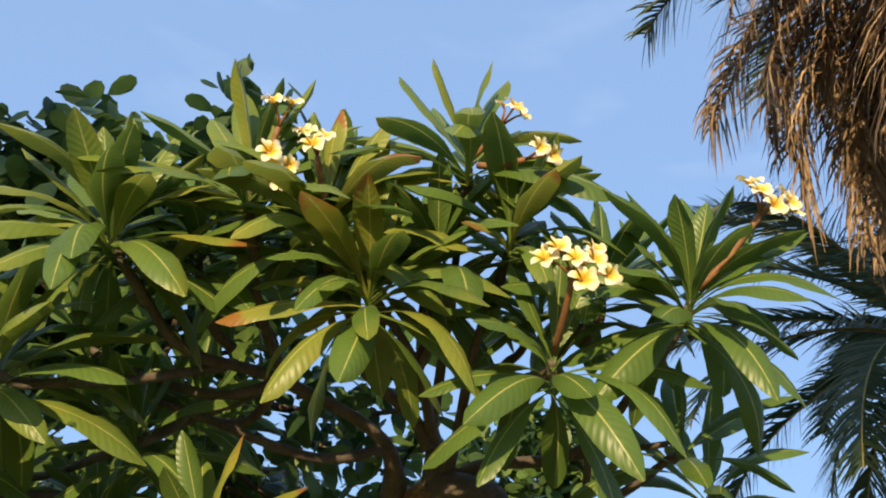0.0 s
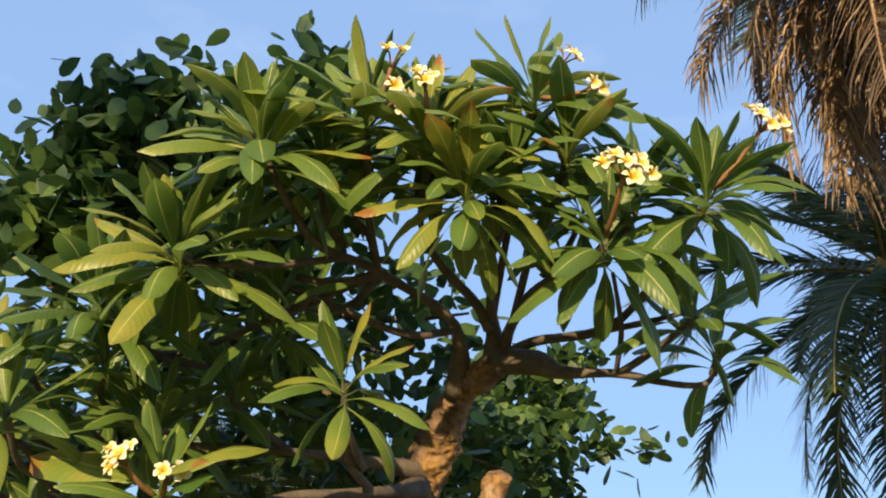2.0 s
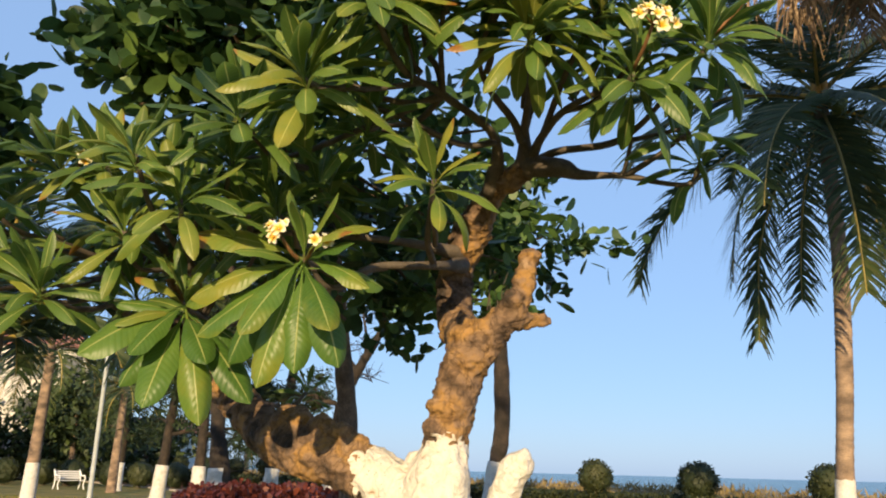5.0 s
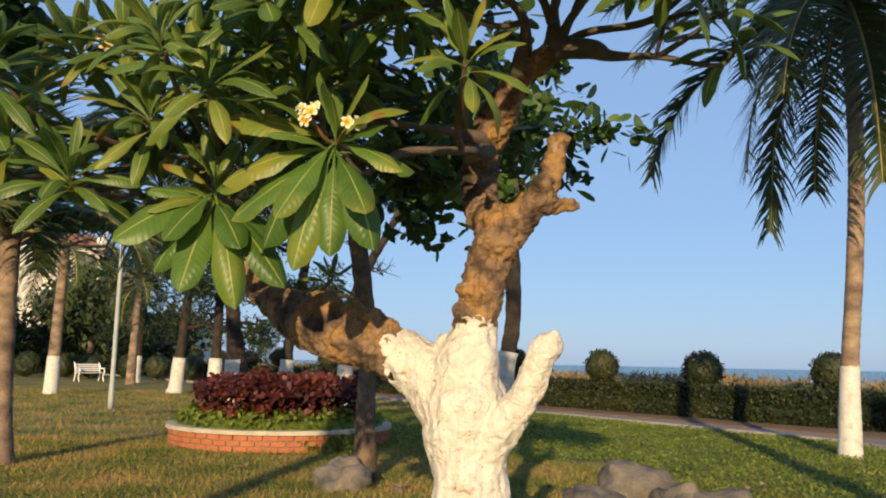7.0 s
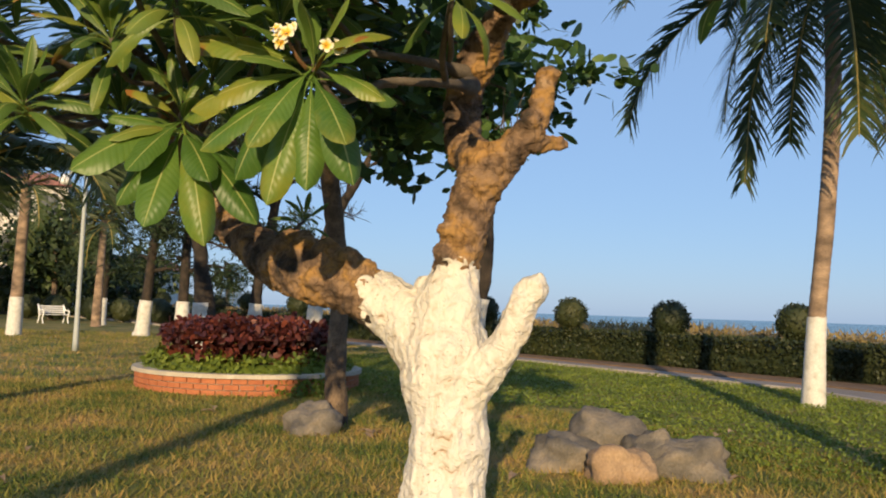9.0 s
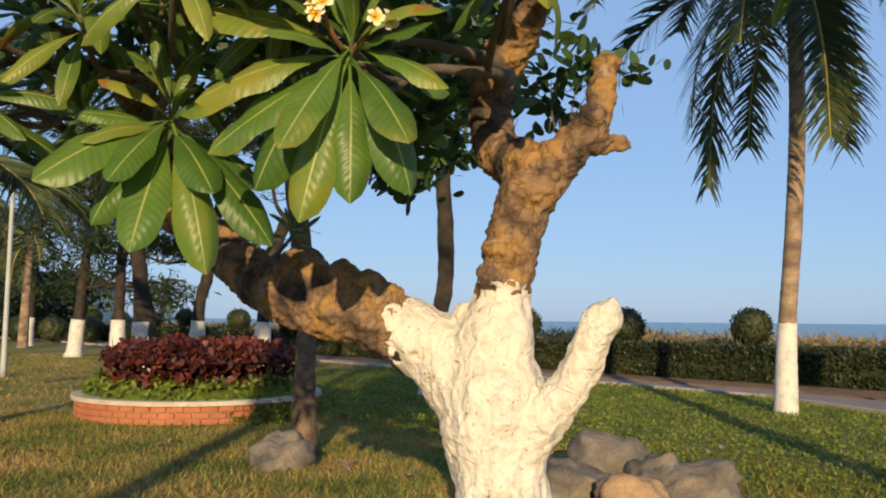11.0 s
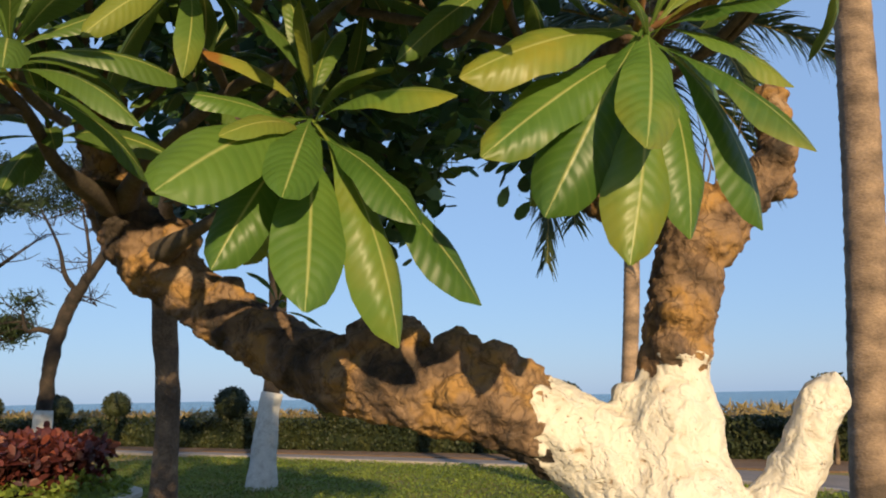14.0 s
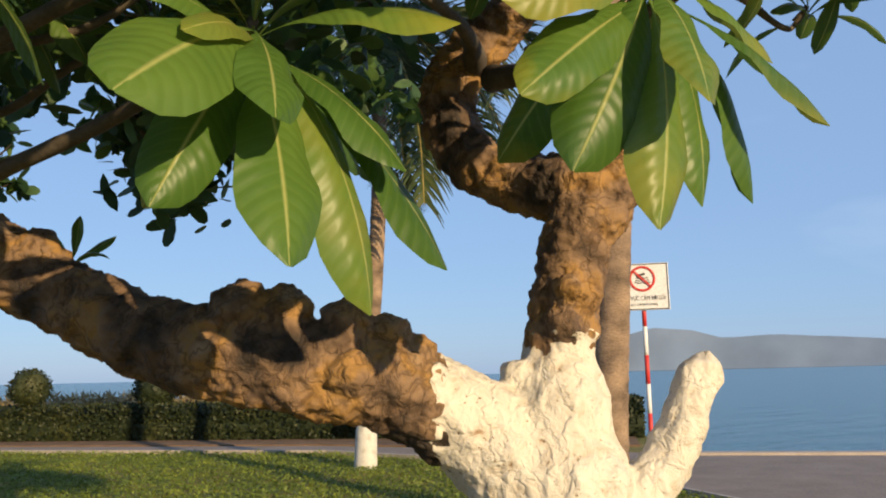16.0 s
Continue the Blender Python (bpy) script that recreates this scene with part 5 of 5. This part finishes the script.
# ---- hedge, dune grass, clipped shrubs ----
def band(name, s0, s1, o0, o1, h, n, size, material, shape, label, category, seed, tilt=1.0):
    """A leafy bank: a dark core with leaves all over it, along the promenade."""
    r2 = np.random.default_rng(seed)
    t = thing(name, shore((o0 + o1) / 2, (s0 + s1) / 2), label, category, kind="stuff")
    rows = []
    m = int((s1 - s0) / 0.5)
    for i in range(m + 1):
        s = s0 + (s1 - s0) * i / m
        w = noise.noise(Vector((s * 0.7, o0, 0)))
        hh = h * (0.93 + 0.10 * w)
        prof = [(o0 + 0.1, 0), (o0 + 0.02 + 0.08 * w, hh * 0.45), (o0 + 0.1, hh * 0.86), (o0 + 0.35, hh * 0.96), (o1 - 0.3, hh * 0.96), (o1, hh * 0.8), (o1, 0)]
        rows.append([shore(o, s, z) for o, z in prof])
    k = len(rows[0])
    vs = [p for r in rows for p in r]
    fs = [(i * k + j, i * k + j + 1, (i + 1) * k + j + 1, (i + 1) * k + j) for i in range(m) for j in range(k - 1)]
    under(part("core", mesh_of("core", [(vs, fs)], material), None, t), t)
    s = s0 + (s1 - s0) * r2.random(n)
    f = r2.random(n)
    top = f > 0.45
    o = np.where(top, o0 + (o1 - o0) * r2.random(n), o0 + 0.12 * r2.random(n) - 0.04)
    z = np.where(top, h * (0.88 + 0.13 * r2.random(n)), h * r2.random(n) ** 0.8)
    cen = np.outer(o, N2) + np.outer(s, D2)
    cen[:, 2] = z
    ob = under(part("leaves", scatter("leaves", cen, size * (0.6 + 0.8 * r2.random(n)), material, shape, tilt, r2), None, t), t)
    return t


band("hedge", 3.0, 24, 17.0, 18.6, 0.84, 26000, 0.10, HEDGE, DIAMOND, "dark clipped hedge between promenade and sea", "hedge", 1)
band("hedge", 24, 75, 17.0, 18.6, 0.84, 16000, 0.16, HEDGE, DIAMOND, "dark clipped hedge between promenade and sea", "hedge", 2)
band("dune_grass", 6.0, 60, 20.5, 24.5, 0.94, 14000, 0.30, DRYGRASS, LANCE, "yellow dry dune grass behind the hedge", "grass", 3)


def ball_shrub(at, r, top, seed, trunk=True):
    r2 = np.random.default_rng(seed)
    x, y = at
    t = thing("clipped_shrub", (x, y, 0), "green shrub clipped to a ball on a short stem", "shrub", "ball shrubs along the hedge")
    under(part("stem", mesh_of("stem", [tube_data([(x, y, -0.02, 0.05), (x + 0.03, y, 0.4, 0.04), (x, y, top - r, 0.04)], 3, 7, 0.1, 5)], GREY_BARK), None, t), t)
    bm = bmesh.new()
    bmesh.ops.create_icosphere(bm, subdivisions=3, radius=r * 0.9, matrix=Matrix.Translation((x, y, top - r)))
    for v in bm.verts:
        v.co += (v.co - Vector((x, y, top - r))) * 0.14 * noise.noise(v.co * 4)
    under(part("core", bm, HEDGE, t), t)
    d = r2.normal(size=(1500, 3))
    d /= np.linalg.norm(d, axis=1)[:, None]
    cen = np.array((x, y, top - r)) + d * (r * (0.86 + 0.15 * r2.random((1500, 1)))) * [1, 1, 0.96]
    ob = under(part("leaves", scatter("leaves", cen, 0.05 + 0.06 * r2.random(1500), HEDGE, DIAMOND, 1.0, r2), None, t), t)
    ob["kind"] = "stuff"


for k, (bx, by) in enumerate(((3.77, 22.5), (1.74, 25.5), (-0.98, 29.55), (-2.62, 32.0), (-4.79, 35.2), (-7.46, 39.2), (-9.4, 42.1), (-11.5, 45.2), (-13.5, 48.2))):
    ball_shrub((-1.7 + (bx + 1.7) * 1.09, 0.1 + (by - 0.1) * 1.09), 0.50 + 0.04 * math.sin(k * 2.2), 1.82 + 0.06 * math.sin(k * 1.7), 70 + k)
ball_shrub((6.5, 22.3), 0.55, 1.80, 90)
ball_shrub((8.8, 19.8), 0.50, 1.78, 91)
ball_shrub((10.6, 13.3), 0.5, 1.75, 92)


# ---- flower bed ring ----
BED = (-3.61, 13.87)
bed = thing("planter", (*BED, 0), "round brick planter with a pale stone rim on the lawn", "planter")


def ring_bm(r0, r1, z0, z1, seg=72):
    vs, fs = [], []
    for i in range(seg):
        a = 2 * math.pi * i / seg
        for r, z in ((r0, z0), (r1, z0), (r1, z1), (r0, z1)):
            vs.append((BED[0] + r * math.cos(a), BED[1] + r * math.sin(a), z))
    for i in range(seg):
        for k in range(4):
            a, b = i * 4 + k, i * 4 + (k + 1) % 4
            c, d = ((i + 1) % seg) * 4 + (k + 1) % 4, ((i + 1) % seg) * 4 + k
            fs.append((a, d, c, b))
    return vs, fs


under(part("wall_core", mesh_of("wall_core", [ring_bm(1.55, 1.725, -0.03, 0.25)], MORTAR), None, bed), bed)
rim = under(part("rim", mesh_of("rim", [ring_bm(1.53, 1.80, 0.25, 0.31)], COPING), None, bed, "pale stone rim"), bed)
rim.data.polygons.foreach_set("use_smooth", [False] * len(rim.data.polygons))
bb = box_bm(0.205, 0.10, 0.072, 0.006)
brick_me = bpy.data.meshes.new("brick")
bb.to_mesh(brick_me)
bb.free()
brick_me.materials.append(BRICK)
br = random.Random(2)
for row in range(3):
    for i in range(50):
        a = 2 * math.pi * (i + 0.5 * (row % 2)) / 50
        ob = part("brick", brick_me, None, bed)
        ob.matrix_basis = Matrix.Translation((BED[0] + 1.705 * math.cos(a), BED[1] + 1.705 * math.sin(a), 0.04 + 0.083 * row)) @ Matrix.Rotation(a + math.pi / 2 + br.uniform(-.02, .02), 4, "Z")
        ob.matrix_parent_inverse = Matrix.Translation(bed.location).inverted()


def disc_of(n, r, r2):
    a, q = 2 * math.pi * r2.random(n), r * np.sqrt(r2.random(n))
    return np.stack([BED[0] + q * np.cos(a), BED[1] + q * np.sin(a)], 1), q


def mound(name, n, r, prof, size, material, label, seed, core):
    r2 = np.random.default_rng(seed)
    t = thing(name, (*BED, 0.2), label, "shrub", kind="stuff")
    xy, q = disc_of(n, r, r2)
    z = np.array([prof(v) for v in q]) * (0.9 + 0.12 * r2.random(n)) + np.array([0.12 * noise.noise(Vector((x * 2.5, y * 2.5, seed))) for x, y in xy])
    z = np.where(r2.random(n) < 0.4, 0.25 + (z - 0.25) * r2.random(n), z)
    cen = np.column_stack([xy, z])
    under(part("leaves", scatter("leaves", cen, size * (0.7 + 0.7 * r2.random(n)), material, OVAL, 0.8, r2, 0.2), None, t), t)
    rows = 12
    vs, fs = [], []
    for i in range(rows + 1):
        for k in range(28):
            a, v = 2 * math.pi * k / 28, r * i / rows
            vs.append((BED[0] + v * math.cos(a), BED[1] + v * math.sin(a), max(0.2, prof(v) * core)))
    for i in range(rows):
        for k in range(28):
            b = (k + 1) % 28
            fs.append((i * 28 + k, (i + 1) * 28 + k, (i + 1) * 28 + b, i * 28 + b))
    under(part("core", mesh_of("core", [(vs, fs)], material), None, t), t)


mound("border_plant", 5000, 1.66, lambda v: 0.50 if v < 1.45 else 0.50 - (v - 1.45) * 0.8, 0.09, CLOVER, "low green border plants filling the planter's edge", 5, 0.85)
mound("copper_shrub", 6500, 1.38, lambda v: 1.02 - 0.16 * (v / 1.38) ** 4, 0.12, RED_LEAF, "dark red copperleaf shrubs in the planter", 6, 0.9)


# ---- rocks ----
def rock(at, size, seed, turn=0.0, group="rocks on the lawn", label="rough grey-brown boulder half sunk in the lawn", skin=ROCK):
    bm = bmesh.new()
    bmesh.ops.create_icosphere(bm, subdivisions=4, radius=1.0)
    o = Vector((seed * 3.1, seed * 1.7, seed))
    for v in bm.verts:
        n = v.co.normalized()
        k = 1 + 0.42 * noise.noise(n * 1.2 + o) + 0.16 * noise.fractal(n * 3 + o, 0.9, 2, 4)
        flat = Vector((max(-0.86, min(0.82, n.x)), max(-0.84, min(0.86, n.y)), max(-0.9, min(0.84, n.z))))
        v.co = flat * k * 1.35
    me = bpy.data.meshes.new("boulder")
    bm.to_mesh(me)
    bm.free()
    me.materials.append(skin)
    ob = tagged(new("boulder", smooth(me)), label, "rock", group)
    ob.matrix_world = Matrix.Translation(at) @ Matrix.Rotation(turn, 4, "Z") @ Matrix.Diagonal((*size, 1))
    return ob


for k, (at, size, tn) in enumerate((((0.02, 7.32, 0.05), (0.27, 0.23, 0.19), 0.3), ((0.58, 7.85, 0.08), (0.36, 0.28, 0.27), 0.9), ((0.36, 6.85, 0.03), (0.22, 0.19, 0.185), 0.1),
                                    ((1.03, 7.08, 0.04), (0.31, 0.26, 0.22), -0.3), ((0.72, 7.28, 0.05), (0.2, 0.18, 0.21), 0.5))):
    if k == 2:
        rock(at, size, k + 1, tn, label="rounded tan boulder before the grey ones", skin=TAN_ROCK)
    else:
        rock(at, size, k + 1, tn)
rock((-2.24, 8.95, 0.04), (0.225, 0.2, 0.155), 21, 0.2, "rocks at the tree's foot", "flat grey boulder beside the thin tree trunk")
rock((-2.30, 9.35, 0.05), (0.19, 0.17, 0.17), 22, 0.8, "rocks at the tree's foot", "flat grey boulder beside the thin tree trunk")


# ---- lamp post, bench, sign ----
lp = thing("street_lamp", (-8.94, 21.35, 0), "thin grey steel lamp post on the lawn", "lamp post")
under(part("pole", mesh_of("pole", [tube_data([(-8.94, 21.35, -0.02, 0.075), (-8.94, 21.35, 1.0, 0.06), (-8.94, 21.35, 2.6, 0.055), (-8.94, 21.35, 4.3, 0.045)], 4, 12)], STEEL), None, lp), lp)
under(part("arm", mesh_of("arm", [tube_data([(-8.94, 21.35, 4.2, 0.03), (-9.0, 21.33, 4.45, 0.03), (-9.2, 21.3, 4.5, 0.03), (-9.36, 21.28, 4.36, 0.03)], 5, 8)], STEEL), None, lp), lp)
under(part("lamp_head", mesh_of("lamp_head", [tube_data([(-9.36, 21.28, 4.38, 0.05), (-9.40, 21.27, 4.28, 0.13), (-9.42, 21.27, 4.18, 0.14), (-9.43, 21.27, 4.12, 0.09)], 4, 12)], WHITE), None, lp), lp)

bench = thing("garden_bench", (-17.6, 43.2, 0), "white garden bench with scrolled ends beside the path", "bench")
for i in range(5):
    b = under(part("seat_slat", box_bm(1.3, 0.07, 0.03, 0.006), WHITE, bench), bench)
    b.matrix_basis = Matrix.Translation((-17.6, 43.0 + 0.09 * i, 0.44)) @ Matrix.Rotation(0, 4, "Z")
for i in range(4):
    b = under(part("back_slat", box_bm(1.3, 0.025, 0.07, 0.006), WHITE, bench), bench)
    b.matrix_basis = Matrix.Translation((-17.6, 43.42 + 0.03 * i, 0.55 + 0.1 * i))
for x in (-18.25, -16.95):
    under(part("bench_end", mesh_of("bench_end", [tube_data([(x, 42.95, 0, 0.035), (x, 43.05, 0.25, 0.035), (x, 42.95, 0.45, 0.035), (x, 43.0, 0.66, 0.035), (x, 43.3, 0.66, 0.035), (x, 43.5, 0.9, 0.03)], 4, 8),
                                                  tube_data([(x, 43.5, 0, 0.035), (x, 43.38, 0.3, 0.035), (x, 43.42, 0.6, 0.03), (x, 43.55, 0.95, 0.03)], 4, 8)], WHITE), None, bench), bench)

BENCH_TURN = Matrix.Translation((-17.6, 43.2, 0)) @ Matrix.Rotation(radians(48), 4, "Z") @ Matrix.Translation((17.6, -43.2, 0))
for slat in bench.children:
    slat.matrix_basis = BENCH_TURN @ slat.matrix_basis

sign = thing("warning_sign", (7.19, 8.72, 0), "white no-swimming sign on a red and white banded post", "sign")
SM = Matrix.Translation((7.19, 8.72, 0)) @ Matrix.Rotation(radians(-58.6), 4, "Z")   # its face looks down -y of this


def sign_part(name, bm, material, m, parent=sign, label=""):
    ob = part(name, bm, material, parent, label)
    ob.matrix_parent_inverse = Matrix.Translation(sign.location).inverted() if parent is sign else Matrix()
    ob.matrix_basis = SM @ m
    return ob


for i in range(6):
    z0, z1 = (-0.02 if i == 0 else i * 0.41), (i + 1) * 0.41
    data = tube_data([(0, 0.03, z0, 0.032), (0, 0.03, (z0 + z1) / 2, 0.032), (0, 0.03, z1, 0.032)], 1, 12)
    sign_part("post_band", mesh_of("post_band", [data], RED if i % 2 else WHITE), None, Matrix())
sign_part("board", box_bm(0.74, 0.02, 0.68, 0.006), WHITE, Matrix.Translation((0, -0.02, 2.62)))
for dx, dz, sx, sz in ((0, 0.325, 0.72, 0.012), (0, -0.325, 0.72, 0.012), (0.355, 0, 0.012, 0.66), (-0.355, 0, 0.012, 0.66)):
    sign_part("border", box_bm(sx, 0.006, sz), BLACK, Matrix.Translation((dx, -0.033, 2.62 + dz)))
ringv = [(0.17 * math.cos(a), 0, 0.17 * math.sin(a), 0.018) for a in [2 * math.pi * k / 24 for k in range(25)]]
sign_part("ban_ring", mesh_of("ban_ring", [tube_data(ringv, 1, 8)], RED), None, Matrix.Translation((0, -0.034, 2.735)) @ Matrix.Diagonal((1, 0.3, 1, 1)))
sign_part("ban_bar", box_bm(0.32, 0.006, 0.028), RED, Matrix.Translation((0, -0.040, 2.735)) @ Matrix.Rotation(radians(45), 4, "Y"))
for k in range(3):
    wv = [(-0.11 + 0.022 * i, 0, 0.010 * math.sin(i * 1.6), 0.008) for i in range(11)]
    sign_part("wave", mesh_of("wave", [tube_data(wv, 2, 6)], BLACK), None, Matrix.Translation((0, -0.033, 2.675 + 0.035 * k)) @ Matrix.Diagonal((1 - 0.12 * k, 0.3, 1, 1)))
sign_part("picture_mark", box_bm(0.13, 0.005, 0.03, 0.001), BLACK, Matrix.Translation((-0.02, -0.033, 2.79)) @ Matrix.Rotation(radians(-18), 4, "Y"))


def lettering(text, size, x, z):
    cu = bpy.data.curves.new("lettering", "FONT")
    cu.body, cu.size, cu.align_x, cu.extrude = text, size, "CENTER", 0.001
    tmp = new("tmp", cu)
    bpy.context.view_layer.update()
    me = bpy.data.meshes.new_from_object(tmp.evaluated_get(bpy.context.evaluated_depsgraph_get()))
    bpy.data.objects.remove(tmp)
    me.materials.clear()
    me.materials.append(BLACK)
    wide = max(v.co.x for v in me.vertices) - min(v.co.x for v in me.vertices)
    return me, wide


for text, size, z, want in (("KHU VỰC CẤM BƠI LỘI", 0.085, 2.425, 0.62), ("NO SWIMMING", 0.05, 2.345, 0.40)):
    me, wide = lettering(text, size, 0, z)
    sign_part("lettering", me, None, Matrix.Translation((0, -0.033, z)) @ Matrix.Rotation(radians(90), 4, "X") @ Matrix.Diagonal((want / wide, 1, 1, 1)))


# ---- houses and trees beyond the lawn ----
def house(at, size, storeys, bays, label, wall_mat, turn=0.0):
    h = thing("house", (*at, 0), label, "house")
    w, d, z = size
    m = Matrix.Translation((*at, 0)) @ Matrix.Rotation(turn, 4, "Z")

    def put(name, bm, mat, x, y, zz, parent=h, label=""):
        ob = part(name, bm, mat, parent, label)
        ob.matrix_parent_inverse = Matrix.Translation(h.location).inverted() if parent is h else Matrix()
        ob.matrix_basis = m @ Matrix.Translation((x, y, zz)) if parent is h else Matrix.Translation((x, y, zz))
        return ob

    put("wall", box_bm(w, d, z), wall_mat, 0, 0, z / 2)
    bm = box_bm(w + 1.0, d + 1.0, 1.4)
    for v in bm.verts:
        if v.co.z > 0:
            v.co.x *= 0.72
            v.co.y *= 0.15
    put("roof", bm, ROOF, 0, 0, z + 0.7)
    sh = z / storeys
    for k in range(storeys):
        for i in range(bays):
            x = (i + 0.5 - bays / 2) * w / bays
            win = put("window", box_bm(w / bays * 0.5, 0.12, sh * 0.5), DARK_GLASS, x, -d / 2 - 0.02, sh * (k + 0.55))
            put("sill", box_bm(w / bays * 0.6, 0.3, 0.12), PLASTER, 0, -0.1, -sh * 0.28, win)


house((-33, 66), (16, 9, 9.5), 3, 6, "white three-storey house behind the trees", PLASTER, 0.15)
house((-28, 84), (14, 8, 4.2), 1, 5, "low pale house with a red roof beyond the lawn", PLASTER, -0.1)


def thicket(at, r, n, seed, size, label):
    r2 = np.random.default_rng(seed)
    t = thing("broadleaf_tree", (at[0], at[1], 0), label, "tree", "trees beyond the lawn")
    under(part("trunk", mesh_of("trunk", [tube_data([(at[0], at[1], -0.05, 0.22), (at[0] + 0.1, at[1], 1.5, 0.17), (at[0], at[1], at[2], 0.1)], 5, 9, 0.12, 2)], GREY_BARK), None, t), t)
    d = r2.normal(size=(n, 3))
    d /= np.linalg.norm(d, axis=1)[:, None]
    k = np.array([1 + 0.45 * noise.noise(Vector(v) * 2.2 + Vector(at)) for v in d])
    cen = np.array(at) + d * np.array(r) * (k * (0.55 + 0.5 * r2.random(n)))[:, None]
    ok = cen[:, 2] > 0.15
    cen = cen[ok]
    ob = under(part("crown", scatter("crown", cen, size * (0.7 + 0.7 * r2.random(len(cen))), FAR_SHADED_LEAF, DIAMOND, 1.0, r2), None, t), t)
    ob["kind"] = "stuff"


for k in range(11):
    x, y = -44 + 2.6 * k + 0.8 * math.sin(k * 3.1), 55 + 5 * math.sin(k * 1.9) + (k % 3) * 2
    thicket((x, y, 3.2 + 1.2 * math.sin(k * 2.3)), (3.0, 2.4, 2.9 + 0.8 * math.cos(k * 1.7)), 2600, 200 + k, 0.42, "dense green tree beyond the lawn, its shade put into dark leaf colour")
for k in range(9):
    x, y = -27 + 1.9 * k, 49.5 - 0.2 * k + 0.5 * math.sin(k * 2.7)
    ball_shrub((x, y), 0.75, 1.5, 300 + k)


# ---- grass and ground cover ----
def tuft_field(name, n, area, size, material, shape, label, seed, tilt, keep):
    r2 = np.random.default_rng(seed)
    x = area[0] + (area[1] - area[0]) * r2.random(n)
    y = area[2] + (area[3] - area[2]) * r2.random(n) ** 1.0
    o = x * N2.x + y * N2.y
    s = x * D2.x + y * D2.y
    ok = keep(x, y, o, s) & ((x - BED[0]) ** 2 + (y - BED[1]) ** 2 > 1.76 ** 2)
    cen = np.column_stack([x, y, np.zeros(n)])[ok]
    m = len(cen)
    d = r2.normal(size=(m, 3)) * [tilt, tilt, 0.2] + [0, 0, 1]
    d /= np.linalg.norm(d, axis=1)[:, None]
    a = 2 * math.pi * r2.random(m)
    side = np.stack([np.cos(a), np.sin(a), 0 * a], 1)
    L = size * (0.5 + 0.9 * r2.random(m))
    sh = np.array(shape, float)
    pts = cen[:, None, :] + L[:, None, None] * (d[:, None, :] * sh[None, :, 0:1] + side[:, None, :] * sh[None, :, 1:2])
    me = bpy.data.meshes.new(name)
    k = len(sh)
    me.from_pydata(pts.reshape(-1, 3).tolist(), [], np.arange(m * k).reshape(m, k).tolist())
    me.materials.append(material)
    return tagged(new(name, me), label, "grass", kind="stuff")


BLADE3 = [(0, 0.10), (1.0, 0.0), (0, -0.10)]
tuft_field("grass", 120000, (-8, 3, 5.2, 14), 0.062, BLADE, BLADE3, "short lawn grass, green and straw yellow", 1, 1.1, lambda x, y, o, s: o < 7.0)
tuft_field("grass", 60000, (-20, 1, 14, 34), 0.09, BLADE, BLADE3, "short lawn grass, green and straw yellow", 2, 1.0, lambda x, y, o, s: (o < 14.2) & (y > 13.9))


def cover():
    r2 = np.random.default_rng(9)
    n = 170000
    o, s = 5.6 + 8.6 * r2.random(n), -2 + 22 * r2.random(n)
    edge = 6.0 + 0.9 * np.sin(s * 0.9) + 0.5 * np.sin(s * 2.3)
    limit = np.interp(s, [a for a, _ in NEAR], [b for _, b in NEAR]) - 0.2
    ok = (o > edge) & (o < limit)
    o, s = o[ok], s[ok]
    cen = np.outer(o, N2) + np.outer(s, D2)
    bump = np.array([noise.noise(Vector((a * 0.8, b * 0.8, 3))) for a, b in zip(o, s)])
    cen[:, 2] = 0.015 + (0.055 + 0.04 * bump) * r2.random(len(o))
    me = scatter("ground_cover", cen, 0.022 + 0.034 * r2.random(len(o)), CLOVER, DIAMOND, 0.55, r2, 0.1)
    tagged(new("ground_cover", me), "lush low green ground cover plants on the lawn", "ground cover", kind="stuff")


cover()


def spill():
    r2 = np.random.default_rng(12)
    n = 900
    a, q = 2 * math.pi * r2.random(n), 0.55 * np.sqrt(r2.random(n))
    cen = np.column_stack([-2.72 + q * np.cos(a) * 1.1, 12.52 + q * np.sin(a) * 0.8, 0.34 * (1 - (q / 0.6) ** 2) * r2.random(n) + 0.02])
    me = scatter("ground_cover", cen, 0.05 + 0.05 * r2.random(n), CLOVER, OVAL, 0.8, r2, 0.2)
    tagged(new("ground_cover", me), "green creeper spilling over the planter's rim", "ground cover", kind="stuff")


spill()


def fallen_leaf(at, turn, tilt, length):
    ob = tagged(new("fallen_leaf", DRY_LEAF), "dry brown fallen leaf on the lawn", "leaf", "fallen leaves")
    ob.matrix_world = Matrix.Translation(at) @ Matrix.Rotation(turn, 4, "Z") @ Matrix.Rotation(tilt, 4, "Y") @ Matrix.Diagonal((length, length * 1.3, length, 1))


DRY_LEAF = leaf_mesh("fallen_leaf", 0.5, -0.6, 0.2, 0.15, 1.4)
DRY_LEAF.materials.clear()
DRY_LEAF.materials.append(DEAD)
fl = random.Random(3)
for x, y in [(-1.75, 8.75), (-1.66, 8.7), (-1.8, 8.9)] + [(fl.uniform(-7, 2.5), fl.uniform(6, 13)) for _ in range(26)]:
    if (x - BED[0]) ** 2 + (y - BED[1]) ** 2 > 4.2:
        fallen_leaf((x, y, 0.035), fl.uniform(0, 6.28), fl.uniform(-0.15, 0.15), fl.uniform(0.12, 0.24))
